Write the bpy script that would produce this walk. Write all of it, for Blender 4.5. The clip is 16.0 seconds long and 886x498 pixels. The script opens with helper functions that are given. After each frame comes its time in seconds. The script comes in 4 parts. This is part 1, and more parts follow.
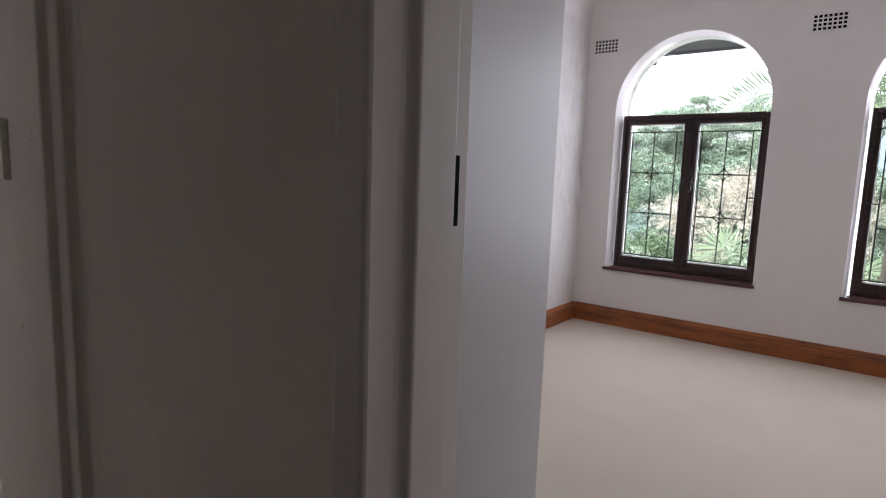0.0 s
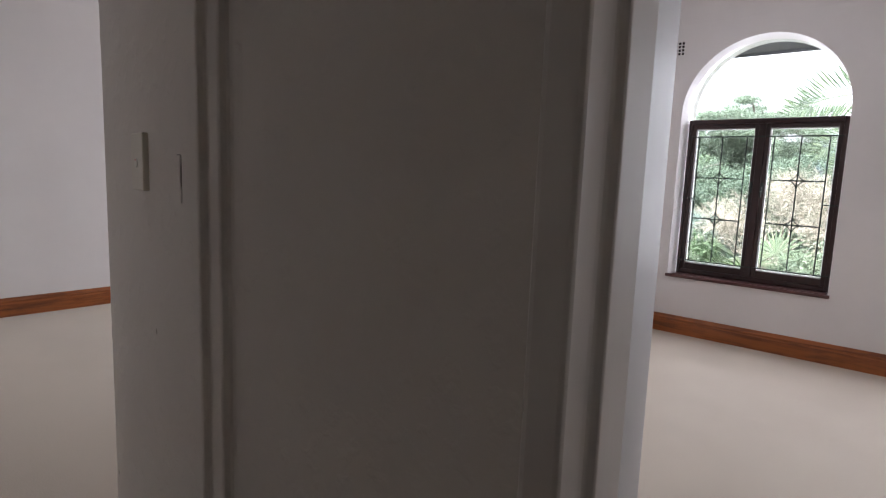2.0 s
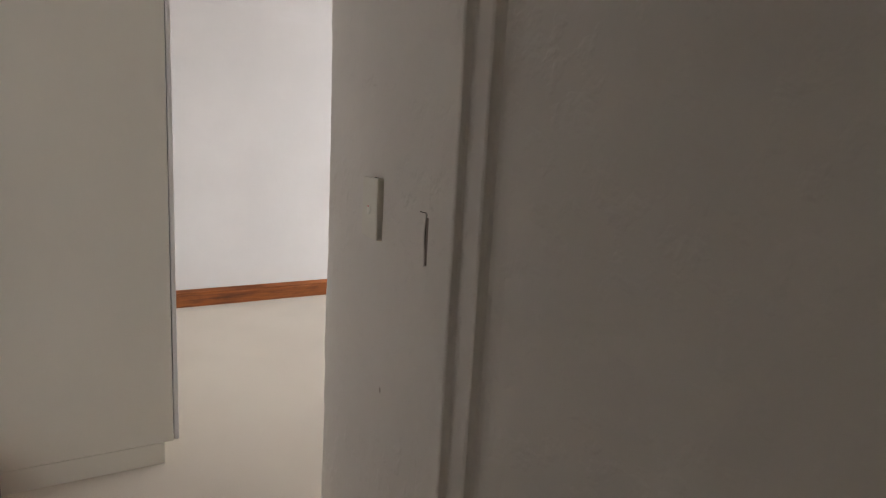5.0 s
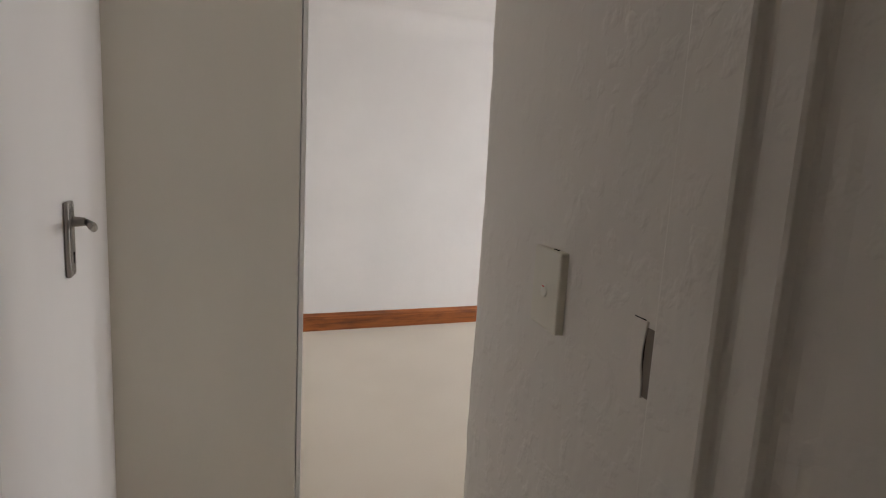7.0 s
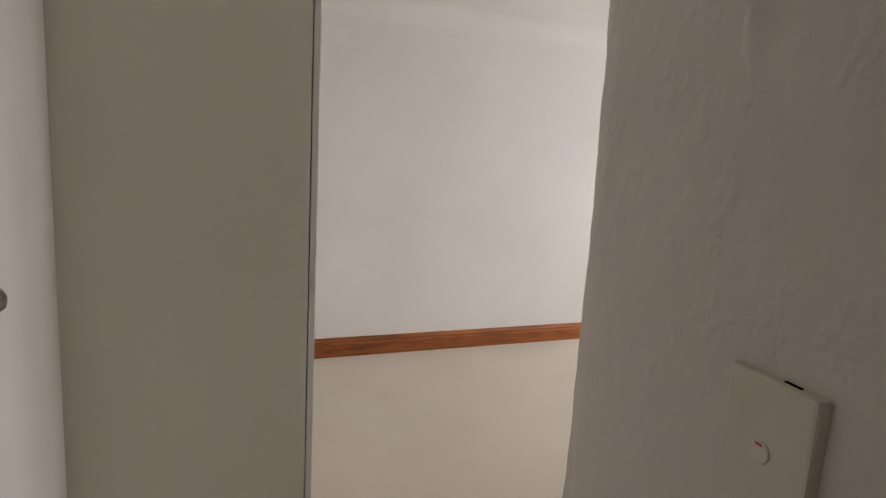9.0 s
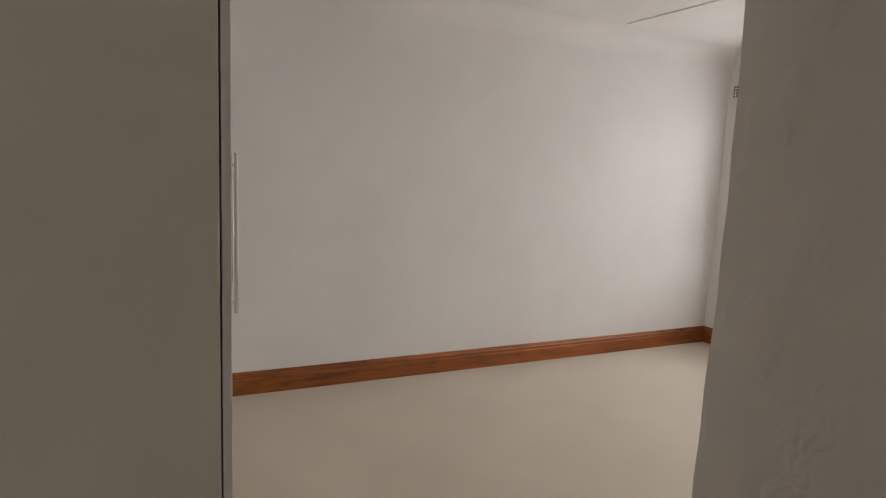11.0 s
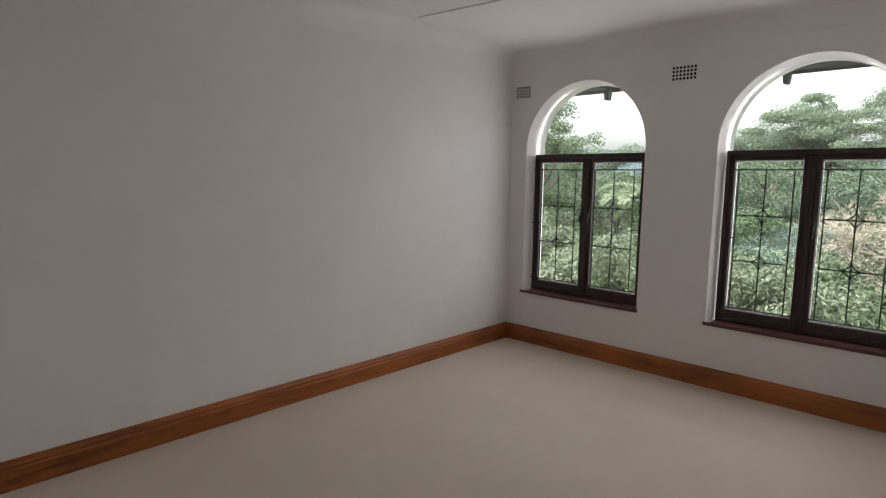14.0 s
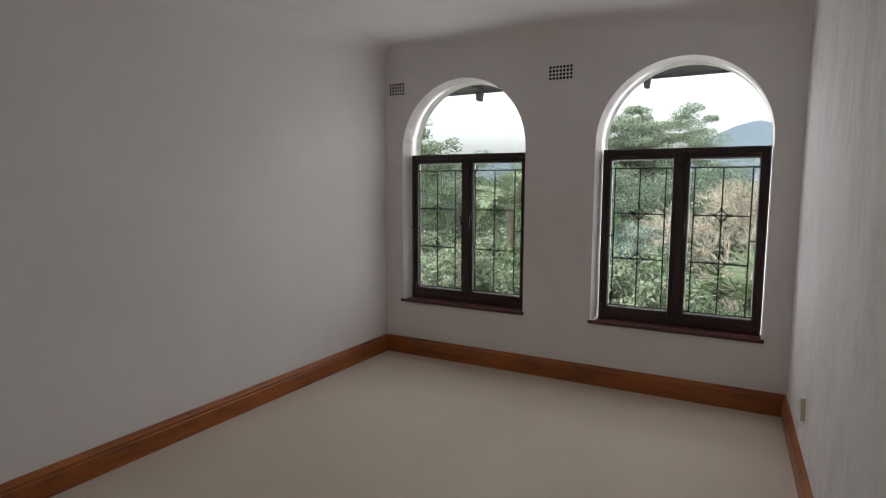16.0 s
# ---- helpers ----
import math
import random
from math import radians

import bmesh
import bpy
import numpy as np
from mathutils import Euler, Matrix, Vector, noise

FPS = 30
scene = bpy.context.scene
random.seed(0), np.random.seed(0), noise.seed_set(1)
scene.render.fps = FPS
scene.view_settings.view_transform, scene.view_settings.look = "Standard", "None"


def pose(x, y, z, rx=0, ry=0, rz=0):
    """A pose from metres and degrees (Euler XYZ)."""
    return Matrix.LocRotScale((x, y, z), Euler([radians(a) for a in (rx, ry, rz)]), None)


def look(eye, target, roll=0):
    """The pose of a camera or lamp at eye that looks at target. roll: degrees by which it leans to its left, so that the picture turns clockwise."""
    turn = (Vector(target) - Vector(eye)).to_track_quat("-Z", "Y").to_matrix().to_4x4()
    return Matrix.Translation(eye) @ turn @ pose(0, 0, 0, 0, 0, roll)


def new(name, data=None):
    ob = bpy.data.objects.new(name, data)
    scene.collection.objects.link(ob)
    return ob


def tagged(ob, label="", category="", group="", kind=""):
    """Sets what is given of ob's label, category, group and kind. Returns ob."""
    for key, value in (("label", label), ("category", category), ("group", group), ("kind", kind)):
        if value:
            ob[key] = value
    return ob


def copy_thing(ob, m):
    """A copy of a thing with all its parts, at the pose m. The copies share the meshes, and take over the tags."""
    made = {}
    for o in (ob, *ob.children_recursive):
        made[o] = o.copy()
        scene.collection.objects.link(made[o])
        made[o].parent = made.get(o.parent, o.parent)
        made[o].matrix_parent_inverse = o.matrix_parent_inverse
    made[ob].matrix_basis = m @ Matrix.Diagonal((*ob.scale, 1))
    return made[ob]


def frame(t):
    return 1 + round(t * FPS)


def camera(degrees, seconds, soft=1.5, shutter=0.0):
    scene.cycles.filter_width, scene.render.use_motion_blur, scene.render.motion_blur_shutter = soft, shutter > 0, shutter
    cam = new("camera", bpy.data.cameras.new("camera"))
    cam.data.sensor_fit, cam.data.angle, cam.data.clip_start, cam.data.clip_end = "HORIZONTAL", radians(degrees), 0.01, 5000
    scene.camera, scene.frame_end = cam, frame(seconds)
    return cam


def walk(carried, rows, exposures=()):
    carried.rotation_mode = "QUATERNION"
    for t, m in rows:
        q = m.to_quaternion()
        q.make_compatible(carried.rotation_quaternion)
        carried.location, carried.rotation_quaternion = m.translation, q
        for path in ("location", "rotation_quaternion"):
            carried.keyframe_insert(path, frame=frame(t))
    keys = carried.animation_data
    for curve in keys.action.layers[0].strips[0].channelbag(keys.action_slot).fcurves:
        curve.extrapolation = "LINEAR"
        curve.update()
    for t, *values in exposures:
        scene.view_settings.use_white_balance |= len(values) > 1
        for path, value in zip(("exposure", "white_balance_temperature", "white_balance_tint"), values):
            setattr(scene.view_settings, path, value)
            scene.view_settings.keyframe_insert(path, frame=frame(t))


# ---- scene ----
cam = camera(76.0, 16.0, 1.2)
PATH = [
    (0, (5.46, -4.528, 1.193), (4.254, -2.954, 0.932), 2.0),
    (0.5, (5.432, -4.554, 1.193), (4.211, -2.992, 0.931), 1.9),
    (1, (5.404, -4.585, 1.196), (4.162, -3.04, 0.934), 2.0),
    (1.5, (5.333, -4.635, 1.205), (4.074, -3.104, 0.941), 2.1),
    (2, (5.292, -4.676, 1.216), (3.997, -3.175, 0.953), 2.2),
    (2.5, (5.229, -4.693, 1.229), (3.879, -3.243, 0.96), 2.3),
    (3, (5.172, -4.708, 1.234), (3.756, -3.322, 0.965), 2.35),
    (3.5, (5.091, -4.685, 1.251), (3.594, -3.389, 0.968), 2.5),
    (4, (5.04, -4.696, 1.277), (3.489, -3.466, 0.992), 2.6),
    (6.3, (4.736, -4.68, 1.412), (2.948, -3.839, 1.099), 3.3),
    (6.5, (4.688, -4.649, 1.411), (2.874, -3.861, 1.113), 3.2),
    (7, (4.573, -4.636, 1.436), (2.745, -3.884, 1.132), 3.2),
    (7.5, (4.423, -4.631, 1.465), (2.593, -3.885, 1.161), 3.4),
    (8, (4.295, -4.62, 1.477), (2.46, -3.885, 1.173), 3.4),
    (8.5, (4.195, -4.614, 1.48), (2.365, -3.868, 1.171), 3.2),
    (9, (4.082, -4.59, 1.488), (2.251, -3.845, 1.186), 3.2),
    (11.3, (3.552, -4.39, 1.441), (1.775, -3.508, 1.186), 2.3),
    (11.5, (3.503, -4.376, 1.452), (1.75, -3.45, 1.194), 2.3),
    (12, (3.408, -4.348, 1.47), (1.724, -3.312, 1.214), 2.2),
    (12.5, (3.352, -4.324, 1.469), (1.736, -3.177, 1.217), 1.9),
    (13, (3.327, -4.311, 1.495), (1.799, -3.046, 1.243), 1.4),
    (13.5, (3.249, -4.291, 1.478), (1.807, -2.926, 1.233), 1.3),
    (14, (3.186, -4.247, 1.479), (1.82, -2.807, 1.235), 0.9),
    (14.5, (3.098, -4.169, 1.483), (1.815, -2.654, 1.24), 0.7),
    (15, (3.049, -4.122, 1.453), (1.864, -2.527, 1.224), 0.6),
    (15.5, (2.988, -4.087, 1.463), (1.901, -2.424, 1.234), 0.3),
    (16, (2.827, -4.086, 1.439), (1.864, -2.346, 1.224), 0.2),
]
EXPOSURE = [(0.0, 3.25, 6000, 14), (2.5, 3.50, 6080, 13), (4.0, 4.18, 6220, 9), (6.5, 3.99, 6350, 7), (7.5, 3.84, 6400, 7), (9.0, 3.70, 6600, 6), (11.5, 3.06, 6800, 7), (12.5, 2.70, 6700, 7), (14.0, 2.50, 6580, 8), (16.0, 2.20, 6450, 9)]
scene.cycles.max_bounces, scene.cycles.diffuse_bounces = 20, 16
walk(cam, [(t, look(e, g, r)) for t, e, g, r in PATH], EXPOSURE)

# ---- daylight: bright overcast sky, light falls in through the arched windows ----
world = bpy.data.worlds.new("overcast_sky")
scene.world = world
world.use_nodes = True
wn, wl = world.node_tree.nodes, world.node_tree.links
sky = wn.new("ShaderNodeTexSky")
sky.sky_type = "NISHITA"
sky.sun_disc = False
sky.sun_elevation = radians(55)
sky.sun_rotation = radians(200)
sky.air_density, sky.dust_density, sky.ozone_density = 1.0, 6.0, 1.0
grey = wn.new("ShaderNodeHueSaturation")
grey.inputs["Saturation"].default_value = 0.1
wl.new(sky.outputs["Color"], grey.inputs["Color"])
wl.new(grey.outputs["Color"], wn["Background"].inputs["Color"])
wn["Background"].inputs["Strength"].default_value = 0.15
sun = new("sun", bpy.data.lights.new("sun", "SUN"))
sun.data.energy, sun.data.angle, sun.data.color = 1.4, radians(25), (1.0, 0.97, 0.92)
sun.matrix_world = look((0, 0, 0), (math.sin(radians(20)), math.cos(radians(20)), -math.tan(radians(55))))
sun.location = (3, -12, 20)

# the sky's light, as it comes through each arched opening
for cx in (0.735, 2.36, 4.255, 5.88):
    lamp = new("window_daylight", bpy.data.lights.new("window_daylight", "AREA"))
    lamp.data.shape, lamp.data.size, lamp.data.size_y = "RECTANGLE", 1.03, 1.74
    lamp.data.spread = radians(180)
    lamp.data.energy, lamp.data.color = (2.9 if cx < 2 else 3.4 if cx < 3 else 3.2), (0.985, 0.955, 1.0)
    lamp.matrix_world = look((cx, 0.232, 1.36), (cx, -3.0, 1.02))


# ---- materials ----
def material(name, base, rough=0.6, metal=0.0, spec=0.5):
    m = bpy.data.materials.new(name)
    m.use_nodes = True
    b = m.node_tree.nodes["Principled BSDF"]
    b.inputs["Base Color"].default_value = (*base, 1)
    b.inputs["Roughness"].default_value = rough
    b.inputs["Metallic"].default_value = metal
    b.inputs["Specular IOR Level"].default_value = spec
    return m, m.node_tree.nodes, m.node_tree.links, b


def coords(n, l, scale=(1, 1, 1), rot=(0, 0, 0)):
    tc, mp = n.new("ShaderNodeTexCoord"), n.new("ShaderNodeMapping")
    mp.inputs["Scale"].default_value, mp.inputs["Rotation"].default_value = scale, rot
    l.new(tc.outputs["Object"], mp.inputs["Vector"])
    return mp.outputs["Vector"]


def noise_tex(n, l, vec, scale, detail=4, rough=0.55, distort=0.0):
    t = n.new("ShaderNodeTexNoise")
    t.inputs["Scale"].default_value, t.inputs["Detail"].default_value = scale, detail
    t.inputs["Roughness"].default_value, t.inputs["Distortion"].default_value = rough, distort
    l.new(vec, t.inputs["Vector"])
    return t.outputs["Fac"]


def ramp(n, l, fac, stops):
    r = n.new("ShaderNodeValToRGB")
    while len(r.color_ramp.elements) < len(stops):
        r.color_ramp.elements.new(0.5)
    for e, (p, c) in zip(r.color_ramp.elements, stops):
        e.position, e.color = p, (*c, 1)
    l.new(fac, r.inputs["Fac"])
    return r.outputs["Color"]


def bump(n, l, b, height, strength, distance, before=None):
    k = n.new("ShaderNodeBump")
    k.inputs["Strength"].default_value, k.inputs["Distance"].default_value = strength, distance
    l.new(height, k.inputs["Height"])
    if before is not None:
        l.new(before, k.inputs["Normal"])
    l.new(k.outputs["Normal"], b.inputs["Normal"])
    return k.outputs["Normal"]


def plaster(name, base, lumps=0.5, rough=0.75, scuffs=False, streaks=False):
    """Hand-floated plaster under matt paint: broad waves, trowel dabs, fine grain, faint grime."""
    m, n, l, b = material(name, base, rough, 0, 0.3)
    v = coords(n, l)
    tone = noise_tex(n, l, v, 1.3, 5, 0.6)
    c0 = tuple(x * 0.93 for x in base)
    col = ramp(n, l, tone, [(0.3, c0), (0.65, base)])
    if scuffs:
        vor = n.new("ShaderNodeTexVoronoi")
        vor.inputs["Scale"].default_value = 7.0
        l.new(coords(n, l, (1, 1, 0.7)), vor.inputs["Vector"])
        spots = ramp(n, l, vor.outputs["Distance"], [(0.035, (0.55, 0.53, 0.5)), (0.06, (1, 1, 1))])
        pick = n.new("ShaderNodeMix")
        pick.data_type, pick.blend_type = "RGBA", "MULTIPLY"
        l.new(ramp(n, l, noise_tex(n, l, v, 2.7, 2), [(0.5, (0, 0, 0)), (0.62, (1, 1, 1))]), pick.inputs["Factor"])
        l.new(col, pick.inputs["A"])
        l.new(spots, pick.inputs["B"])
        col = pick.outputs["Result"]
    if streaks:
        brushed = ramp(n, l, noise_tex(n, l, coords(n, l, (1, 1, 0.45)), 6, 6, 0.68, 1.4), [(0.36, (0.82, 0.81, 0.80)), (0.6, (1, 1, 1))])
        wipe = n.new("ShaderNodeMix")
        wipe.data_type, wipe.blend_type = "RGBA", "MULTIPLY"
        l.new(ramp(n, l, noise_tex(n, l, v, 1.7, 3), [(0.38, (0.15,) * 3), (0.6, (1, 1, 1))]), wipe.inputs["Factor"])
        l.new(col, wipe.inputs["A"])
        l.new(brushed, wipe.inputs["B"])
        col = wipe.outputs["Result"]
    l.new(col, b.inputs["Base Color"])
    waves = noise_tex(n, l, coords(n, l, (1, 1, 0.6)), 5, 3, 0.5, 0.4)
    dabs = noise_tex(n, l, coords(n, l, (1, 1, 0.85)), 24, 3, 0.5, 0.25)
    cut = n.new("ShaderNodeMapRange")
    cut.inputs["From Min"].default_value, cut.inputs["From Max"].default_value = 0.52, 0.72
    l.new(dabs, cut.inputs["Value"])
    fine = noise_tex(n, l, v, 160, 2, 0.5)
    k = bump(n, l, b, waves, 0.5 * lumps, 0.02)
    k = bump(n, l, b, cut.outputs["Result"], 0.32 * lumps, 0.0045, k)
    bump(n, l, b, fine, 0.15, 0.001, k)
    return m


def wood(name, light, dark, along, rough=0.35, grain=30.0):
    """Varnished timber with grain along one axis and scattered knots."""
    m, n, l, b = material(name, light, rough, 0, 0.5)
    sc = {"x": (0.06, 1, 1), "y": (1, 0.06, 1), "z": (1, 1, 0.06)}[along]
    v = coords(n, l, sc)
    g = noise_tex(n, l, v, grain, 5, 0.65, 0.6)
    broad = noise_tex(n, l, coords(n, l, tuple(0.35 if c < 1 else 1 for c in sc)), 4, 4, 0.6, 0.8)
    mix = n.new("ShaderNodeMath")
    mix.operation = "MULTIPLY_ADD"
    mix.inputs[1].default_value = 0.5
    l.new(g, mix.inputs[0])
    half = n.new("ShaderNodeMath")
    half.operation = "MULTIPLY"
    half.inputs[1].default_value = 0.5
    l.new(broad, half.inputs[0])
    l.new(half.outputs[0], mix.inputs[2])
    colour = ramp(n, l, mix.outputs[0], [(0.36, dark), (0.5, light), (0.62, tuple(min(1, c * 1.35) for c in light))])
    vor = n.new("ShaderNodeTexVoronoi")
    vor.inputs["Scale"].default_value = 1.0
    ks = {"x": (1.7, 0, 6), "y": (0, 1.7, 6), "z": (6, 6, 1.1)}[along]
    l.new(coords(n, l, ks), vor.inputs["Vector"])
    knot = ramp(n, l, vor.outputs["Distance"], [(0.04, (0.2, 0.16, 0.14)), (0.17, (1, 1, 1))])
    mul = n.new("ShaderNodeMix")
    mul.data_type, mul.blend_type = "RGBA", "MULTIPLY"
    mul.inputs["Factor"].default_value = 0.8
    l.new(colour, mul.inputs["A"])
    l.new(knot, mul.inputs["B"])
    l.new(mul.outputs["Result"], b.inputs["Base Color"])
    bump(n, l, b, g, 0.12, 0.001)
    return m


def paint(name, base, rough=0.35, wear=0.06, scale=3.0):
    """Brushed enamel on board or steel: faint unevenness in tone and gloss."""
    m, n, l, b = material(name, base, rough, 0, 0.5)
    v = coords(n, l, (1, 1, 0.35))
    t = noise_tex(n, l, v, scale, 5, 0.6)
    l.new(ramp(n, l, t, [(0.3, tuple(c * (1 - wear) for c in base)), (0.7, base)]), b.inputs["Base Color"])
    bump(n, l, b, noise_tex(n, l, coords(n, l, (1, 1, 0.15)), 60, 3), 0.08, 0.001)
    return m


def carpet_mat():
    m, n, l, b = material("cut_pile_carpet", (0.5, 0.44, 0.36), 0.95, 0, 0.1)
    v = coords(n, l)
    tuft = noise_tex(n, l, v, 210, 3, 0.7)
    patch = noise_tex(n, l, v, 2.2, 4, 0.6, 0.4)
    mix = n.new("ShaderNodeMath")
    mix.operation = "MULTIPLY_ADD"
    mix.inputs[1].default_value = 0.85
    l.new(tuft, mix.inputs[0])
    half = n.new("ShaderNodeMath")
    half.operation = "MULTIPLY"
    half.inputs[1].default_value = 0.15
    l.new(patch, half.inputs[0])
    l.new(half.outputs[0], mix.inputs[2])
    l.new(ramp(n, l, mix.outputs[0], [(0.3, (0.43, 0.372, 0.305)), (0.5, (0.565, 0.50, 0.415)), (0.7, (0.70, 0.63, 0.53))]), b.inputs["Base Color"])
    b.inputs["Sheen Weight"].default_value = 0.2
    k = bump(n, l, b, noise_tex(n, l, v, 55, 3, 0.6), 0.15, 0.008)
    bump(n, l, b, tuft, 0.4, 0.003, k)
    return m


def metal(name, base, rough):
    m, n, l, b = material(name, base, rough, 1.0)
    l.new(ramp(n, l, noise_tex(n, l, coords(n, l, (1, 1, 0.1)), 90, 3), [(0.35, (rough * 0.8,) * 3), (0.7, (rough * 1.25,) * 3)]), b.inputs["Roughness"])
    return m


def leaf_mat(name, a, c, rough=0.55):
    m, n, l, b = material(name, a, rough, 0, 0.35)
    isl = n.new("ShaderNodeNewGeometry")
    obj = n.new("ShaderNodeObjectInfo")
    add = n.new("ShaderNodeMath")
    add.operation = "MULTIPLY_ADD"
    add.inputs[1].default_value = 0.75
    l.new(isl.outputs["Random Per Island"], add.inputs[0])
    q = n.new("ShaderNodeMath")
    q.operation = "MULTIPLY"
    q.inputs[1].default_value = 0.25
    l.new(obj.outputs["Random"], q.inputs[0])
    l.new(q.outputs[0], add.inputs[2])
    mid = tuple((x + y) / 2 for x, y in zip(a, c))
    col = ramp(n, l, add.outputs[0], [(0.0, a), (0.55, mid), (1.0, c)])
    l.new(col, b.inputs["Base Color"])
    thin, mx = n.new("ShaderNodeBsdfTranslucent"), n.new("ShaderNodeMixShader")
    l.new(col, thin.inputs["Color"])
    mx.inputs[0].default_value = 0.4
    l.new(b.outputs[0], mx.inputs[1])
    l.new(thin.outputs[0], mx.inputs[2])
    l.new(mx.outputs[0], n["Material Output"].inputs["Surface"])
    return m


def glass_mat():
    m, n, l, b = material("window_glass", (1, 1, 1), 0.0)
    n.remove(b)
    tr, gl, fr, mx = n.new("ShaderNodeBsdfTransparent"), n.new("ShaderNodeBsdfGlossy"), n.new("ShaderNodeFresnel"), n.new("ShaderNodeMixShader")
    tr.inputs["Color"].default_value = (0.93, 0.95, 0.94, 1)
    gl.inputs["Roughness"].default_value = 0.02
    fr.inputs["IOR"].default_value = 1.45
    l.new(fr.outputs[0], mx.inputs[0])
    l.new(tr.outputs[0], mx.inputs[1])
    l.new(gl.outputs[0], mx.inputs[2])
    l.new(mx.outputs[0], n["Material Output"].inputs["Surface"])
    return m


WALL = plaster("white_plaster", (0.77, 0.75, 0.74), 0.16)
WALL_LUMPY = plaster("lumpy_white_plaster", (0.75, 0.73, 0.72), 0.6, streaks=True)
ROUGH = plaster("rough_trowelled_plaster", (0.735, 0.703, 0.655), 1.15, 0.7, True)
CEIL = plaster("ceiling_paint", (0.79, 0.77, 0.76), 0.12)
CARPET = carpet_mat()
SKIRT_X = wood("varnished_pine_along_x", (0.285, 0.086, 0.019), (0.095, 0.024, 0.007), "x")
SKIRT_Y = wood("varnished_pine_along_y", (0.285, 0.086, 0.019), (0.095, 0.024, 0.007), "y")
DARKWOOD = wood("dark_stained_hardwood", (0.034, 0.015, 0.0125), (0.016, 0.007, 0.006), "z", 0.3)
SILLWOOD = wood("dark_stained_sill", (0.075, 0.028, 0.024), (0.035, 0.014, 0.012), "x", 0.28)
FRAMEPAINT = paint("cream_enamel", (0.63, 0.607, 0.57), 0.5, 0.08, 5)
CUPBOARD = paint("cupboard_board", (0.735, 0.71, 0.63), 0.45, 0.05)
GLOSS = paint("white_gloss_board", (0.74, 0.73, 0.71), 0.42, 0.04)
# white gloss like the cupboard doors, base darkened for the leaf's shade
DOORGLOSS_SHADED = paint("white_door_gloss_shaded", (0.355, 0.35, 0.345), 0.58, 0.04)
DOORPAINT = paint("white_door_enamel", (0.86, 0.83, 0.82), 0.3, 0.04)
PLASTIC = paint("switch_plastic", (0.70, 0.67, 0.58), 0.4, 0.06, 20)
IVORY = paint("switch_rocker", (0.74, 0.72, 0.64), 0.35, 0.03, 20)
RED = material("red_indicator", (0.6, 0.05, 0.03), 0.4)[0]
STEEL = metal("brushed_steel", (0.62, 0.59, 0.55), 0.32)
PEWTER = metal("satin_nickel", (0.33, 0.305, 0.275), 0.4)
IRON = material("green_black_iron", (0.012, 0.022, 0.016), 0.5)[0]
# darker tone stands in for shade inside the uncut keep
KEEP_SHADE = material("shaded_lock_keep", (0.24, 0.21, 0.18), 0.9, 0, 0.1)[0]
# near-black that stands in for shade inside holes, slots and gaps
HOLE_SHADE = material("hole_shade_black", (0.006, 0.006, 0.006), 0.9, 0, 0.1)[0]
GLASS = glass_mat()
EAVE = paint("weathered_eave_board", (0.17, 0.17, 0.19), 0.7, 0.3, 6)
BARK = wood("tree_bark", (0.085, 0.072, 0.058), (0.045, 0.038, 0.032), "z", 0.9, 14)
TWIG = wood("pale_bare_twig", (0.22, 0.195, 0.155), (0.14, 0.122, 0.095), "z", 0.9, 14)
GROUND = plaster("garden_soil_and_grass", (0.10, 0.10, 0.065), 1.5, 0.95)


# ---- building helpers ----
def mesh_of(name, bm, mat, smooth=False):
    me = bpy.data.meshes.new(name)
    bmesh.ops.recalc_face_normals(bm, faces=bm.faces)
    if smooth:
        for f in bm.faces:
            f.smooth = True
    bm.to_mesh(me)
    bm.free()
    if smooth:
        me.set_sharp_from_angle(angle=radians(30))
    for k in (mat if isinstance(mat, (list, tuple)) else [mat]):
        me.materials.append(k)
    return me


def part(name, bm, mat, parent=None, label="", smooth=False, bevel=0.0):
    ob = new(name, mesh_of(name, bm, mat, smooth))
    if parent is not None:
        ob.parent = parent
    if label:
        ob["label"] = label
    if bevel:
        md = ob.modifiers.new("worn_edge", "BEVEL")
        md.width, md.segments, md.limit_method, md.angle_limit = bevel, 2, "ANGLE", radians(35)
    return ob


def thing(name, label, category, place=(0, 0, 0), group="", rz=0.0):
    ob = new(name)
    ob.empty_display_size = 0.1
    ob.matrix_basis = pose(*place, 0, 0, rz)
    return tagged(ob, label, category, group)


def structure(name, bm, mat, label, smooth=False, bevel=0.0, category=""):
    return tagged(part(name, bm, mat, None, "", smooth, bevel), label, category, "", "structure")


def box(bm, x0, x1, y0, y1, z0, z1):
    vs = [bm.verts.new(p) for p in ((x0, y0, z0), (x1, y0, z0), (x1, y1, z0), (x0, y1, z0), (x0, y0, z1), (x1, y0, z1), (x1, y1, z1), (x0, y1, z1))]
    for f in ((0, 1, 2, 3), (4, 5, 6, 7), (0, 1, 5, 4), (1, 2, 6, 5), (2, 3, 7, 6), (3, 0, 4, 7)):
        bm.faces.new([vs[i] for i in f])
    return vs


def prism(bm, pts, z0, z1, steps=1, wobble=None):
    """A plan outline raised from z0 to z1; wobble(i, z) shifts point i."""
    rings = []
    for k in range(steps + 1):
        z = z0 + (z1 - z0) * k / steps
        ring = []
        for i, (x, y) in enumerate(pts):
            dx, dy = wobble(i, z) if wobble else (0, 0)
            ring.append(bm.verts.new((x + dx, y + dy, z)))
        rings.append(ring)
    n = len(pts)
    for a, b in zip(rings, rings[1:]):
        for i in range(n):
            bm.faces.new((a[i], a[(i + 1) % n], b[(i + 1) % n], b[i]))
    bm.faces.new(rings[0])
    bm.faces.new(rings[-1])


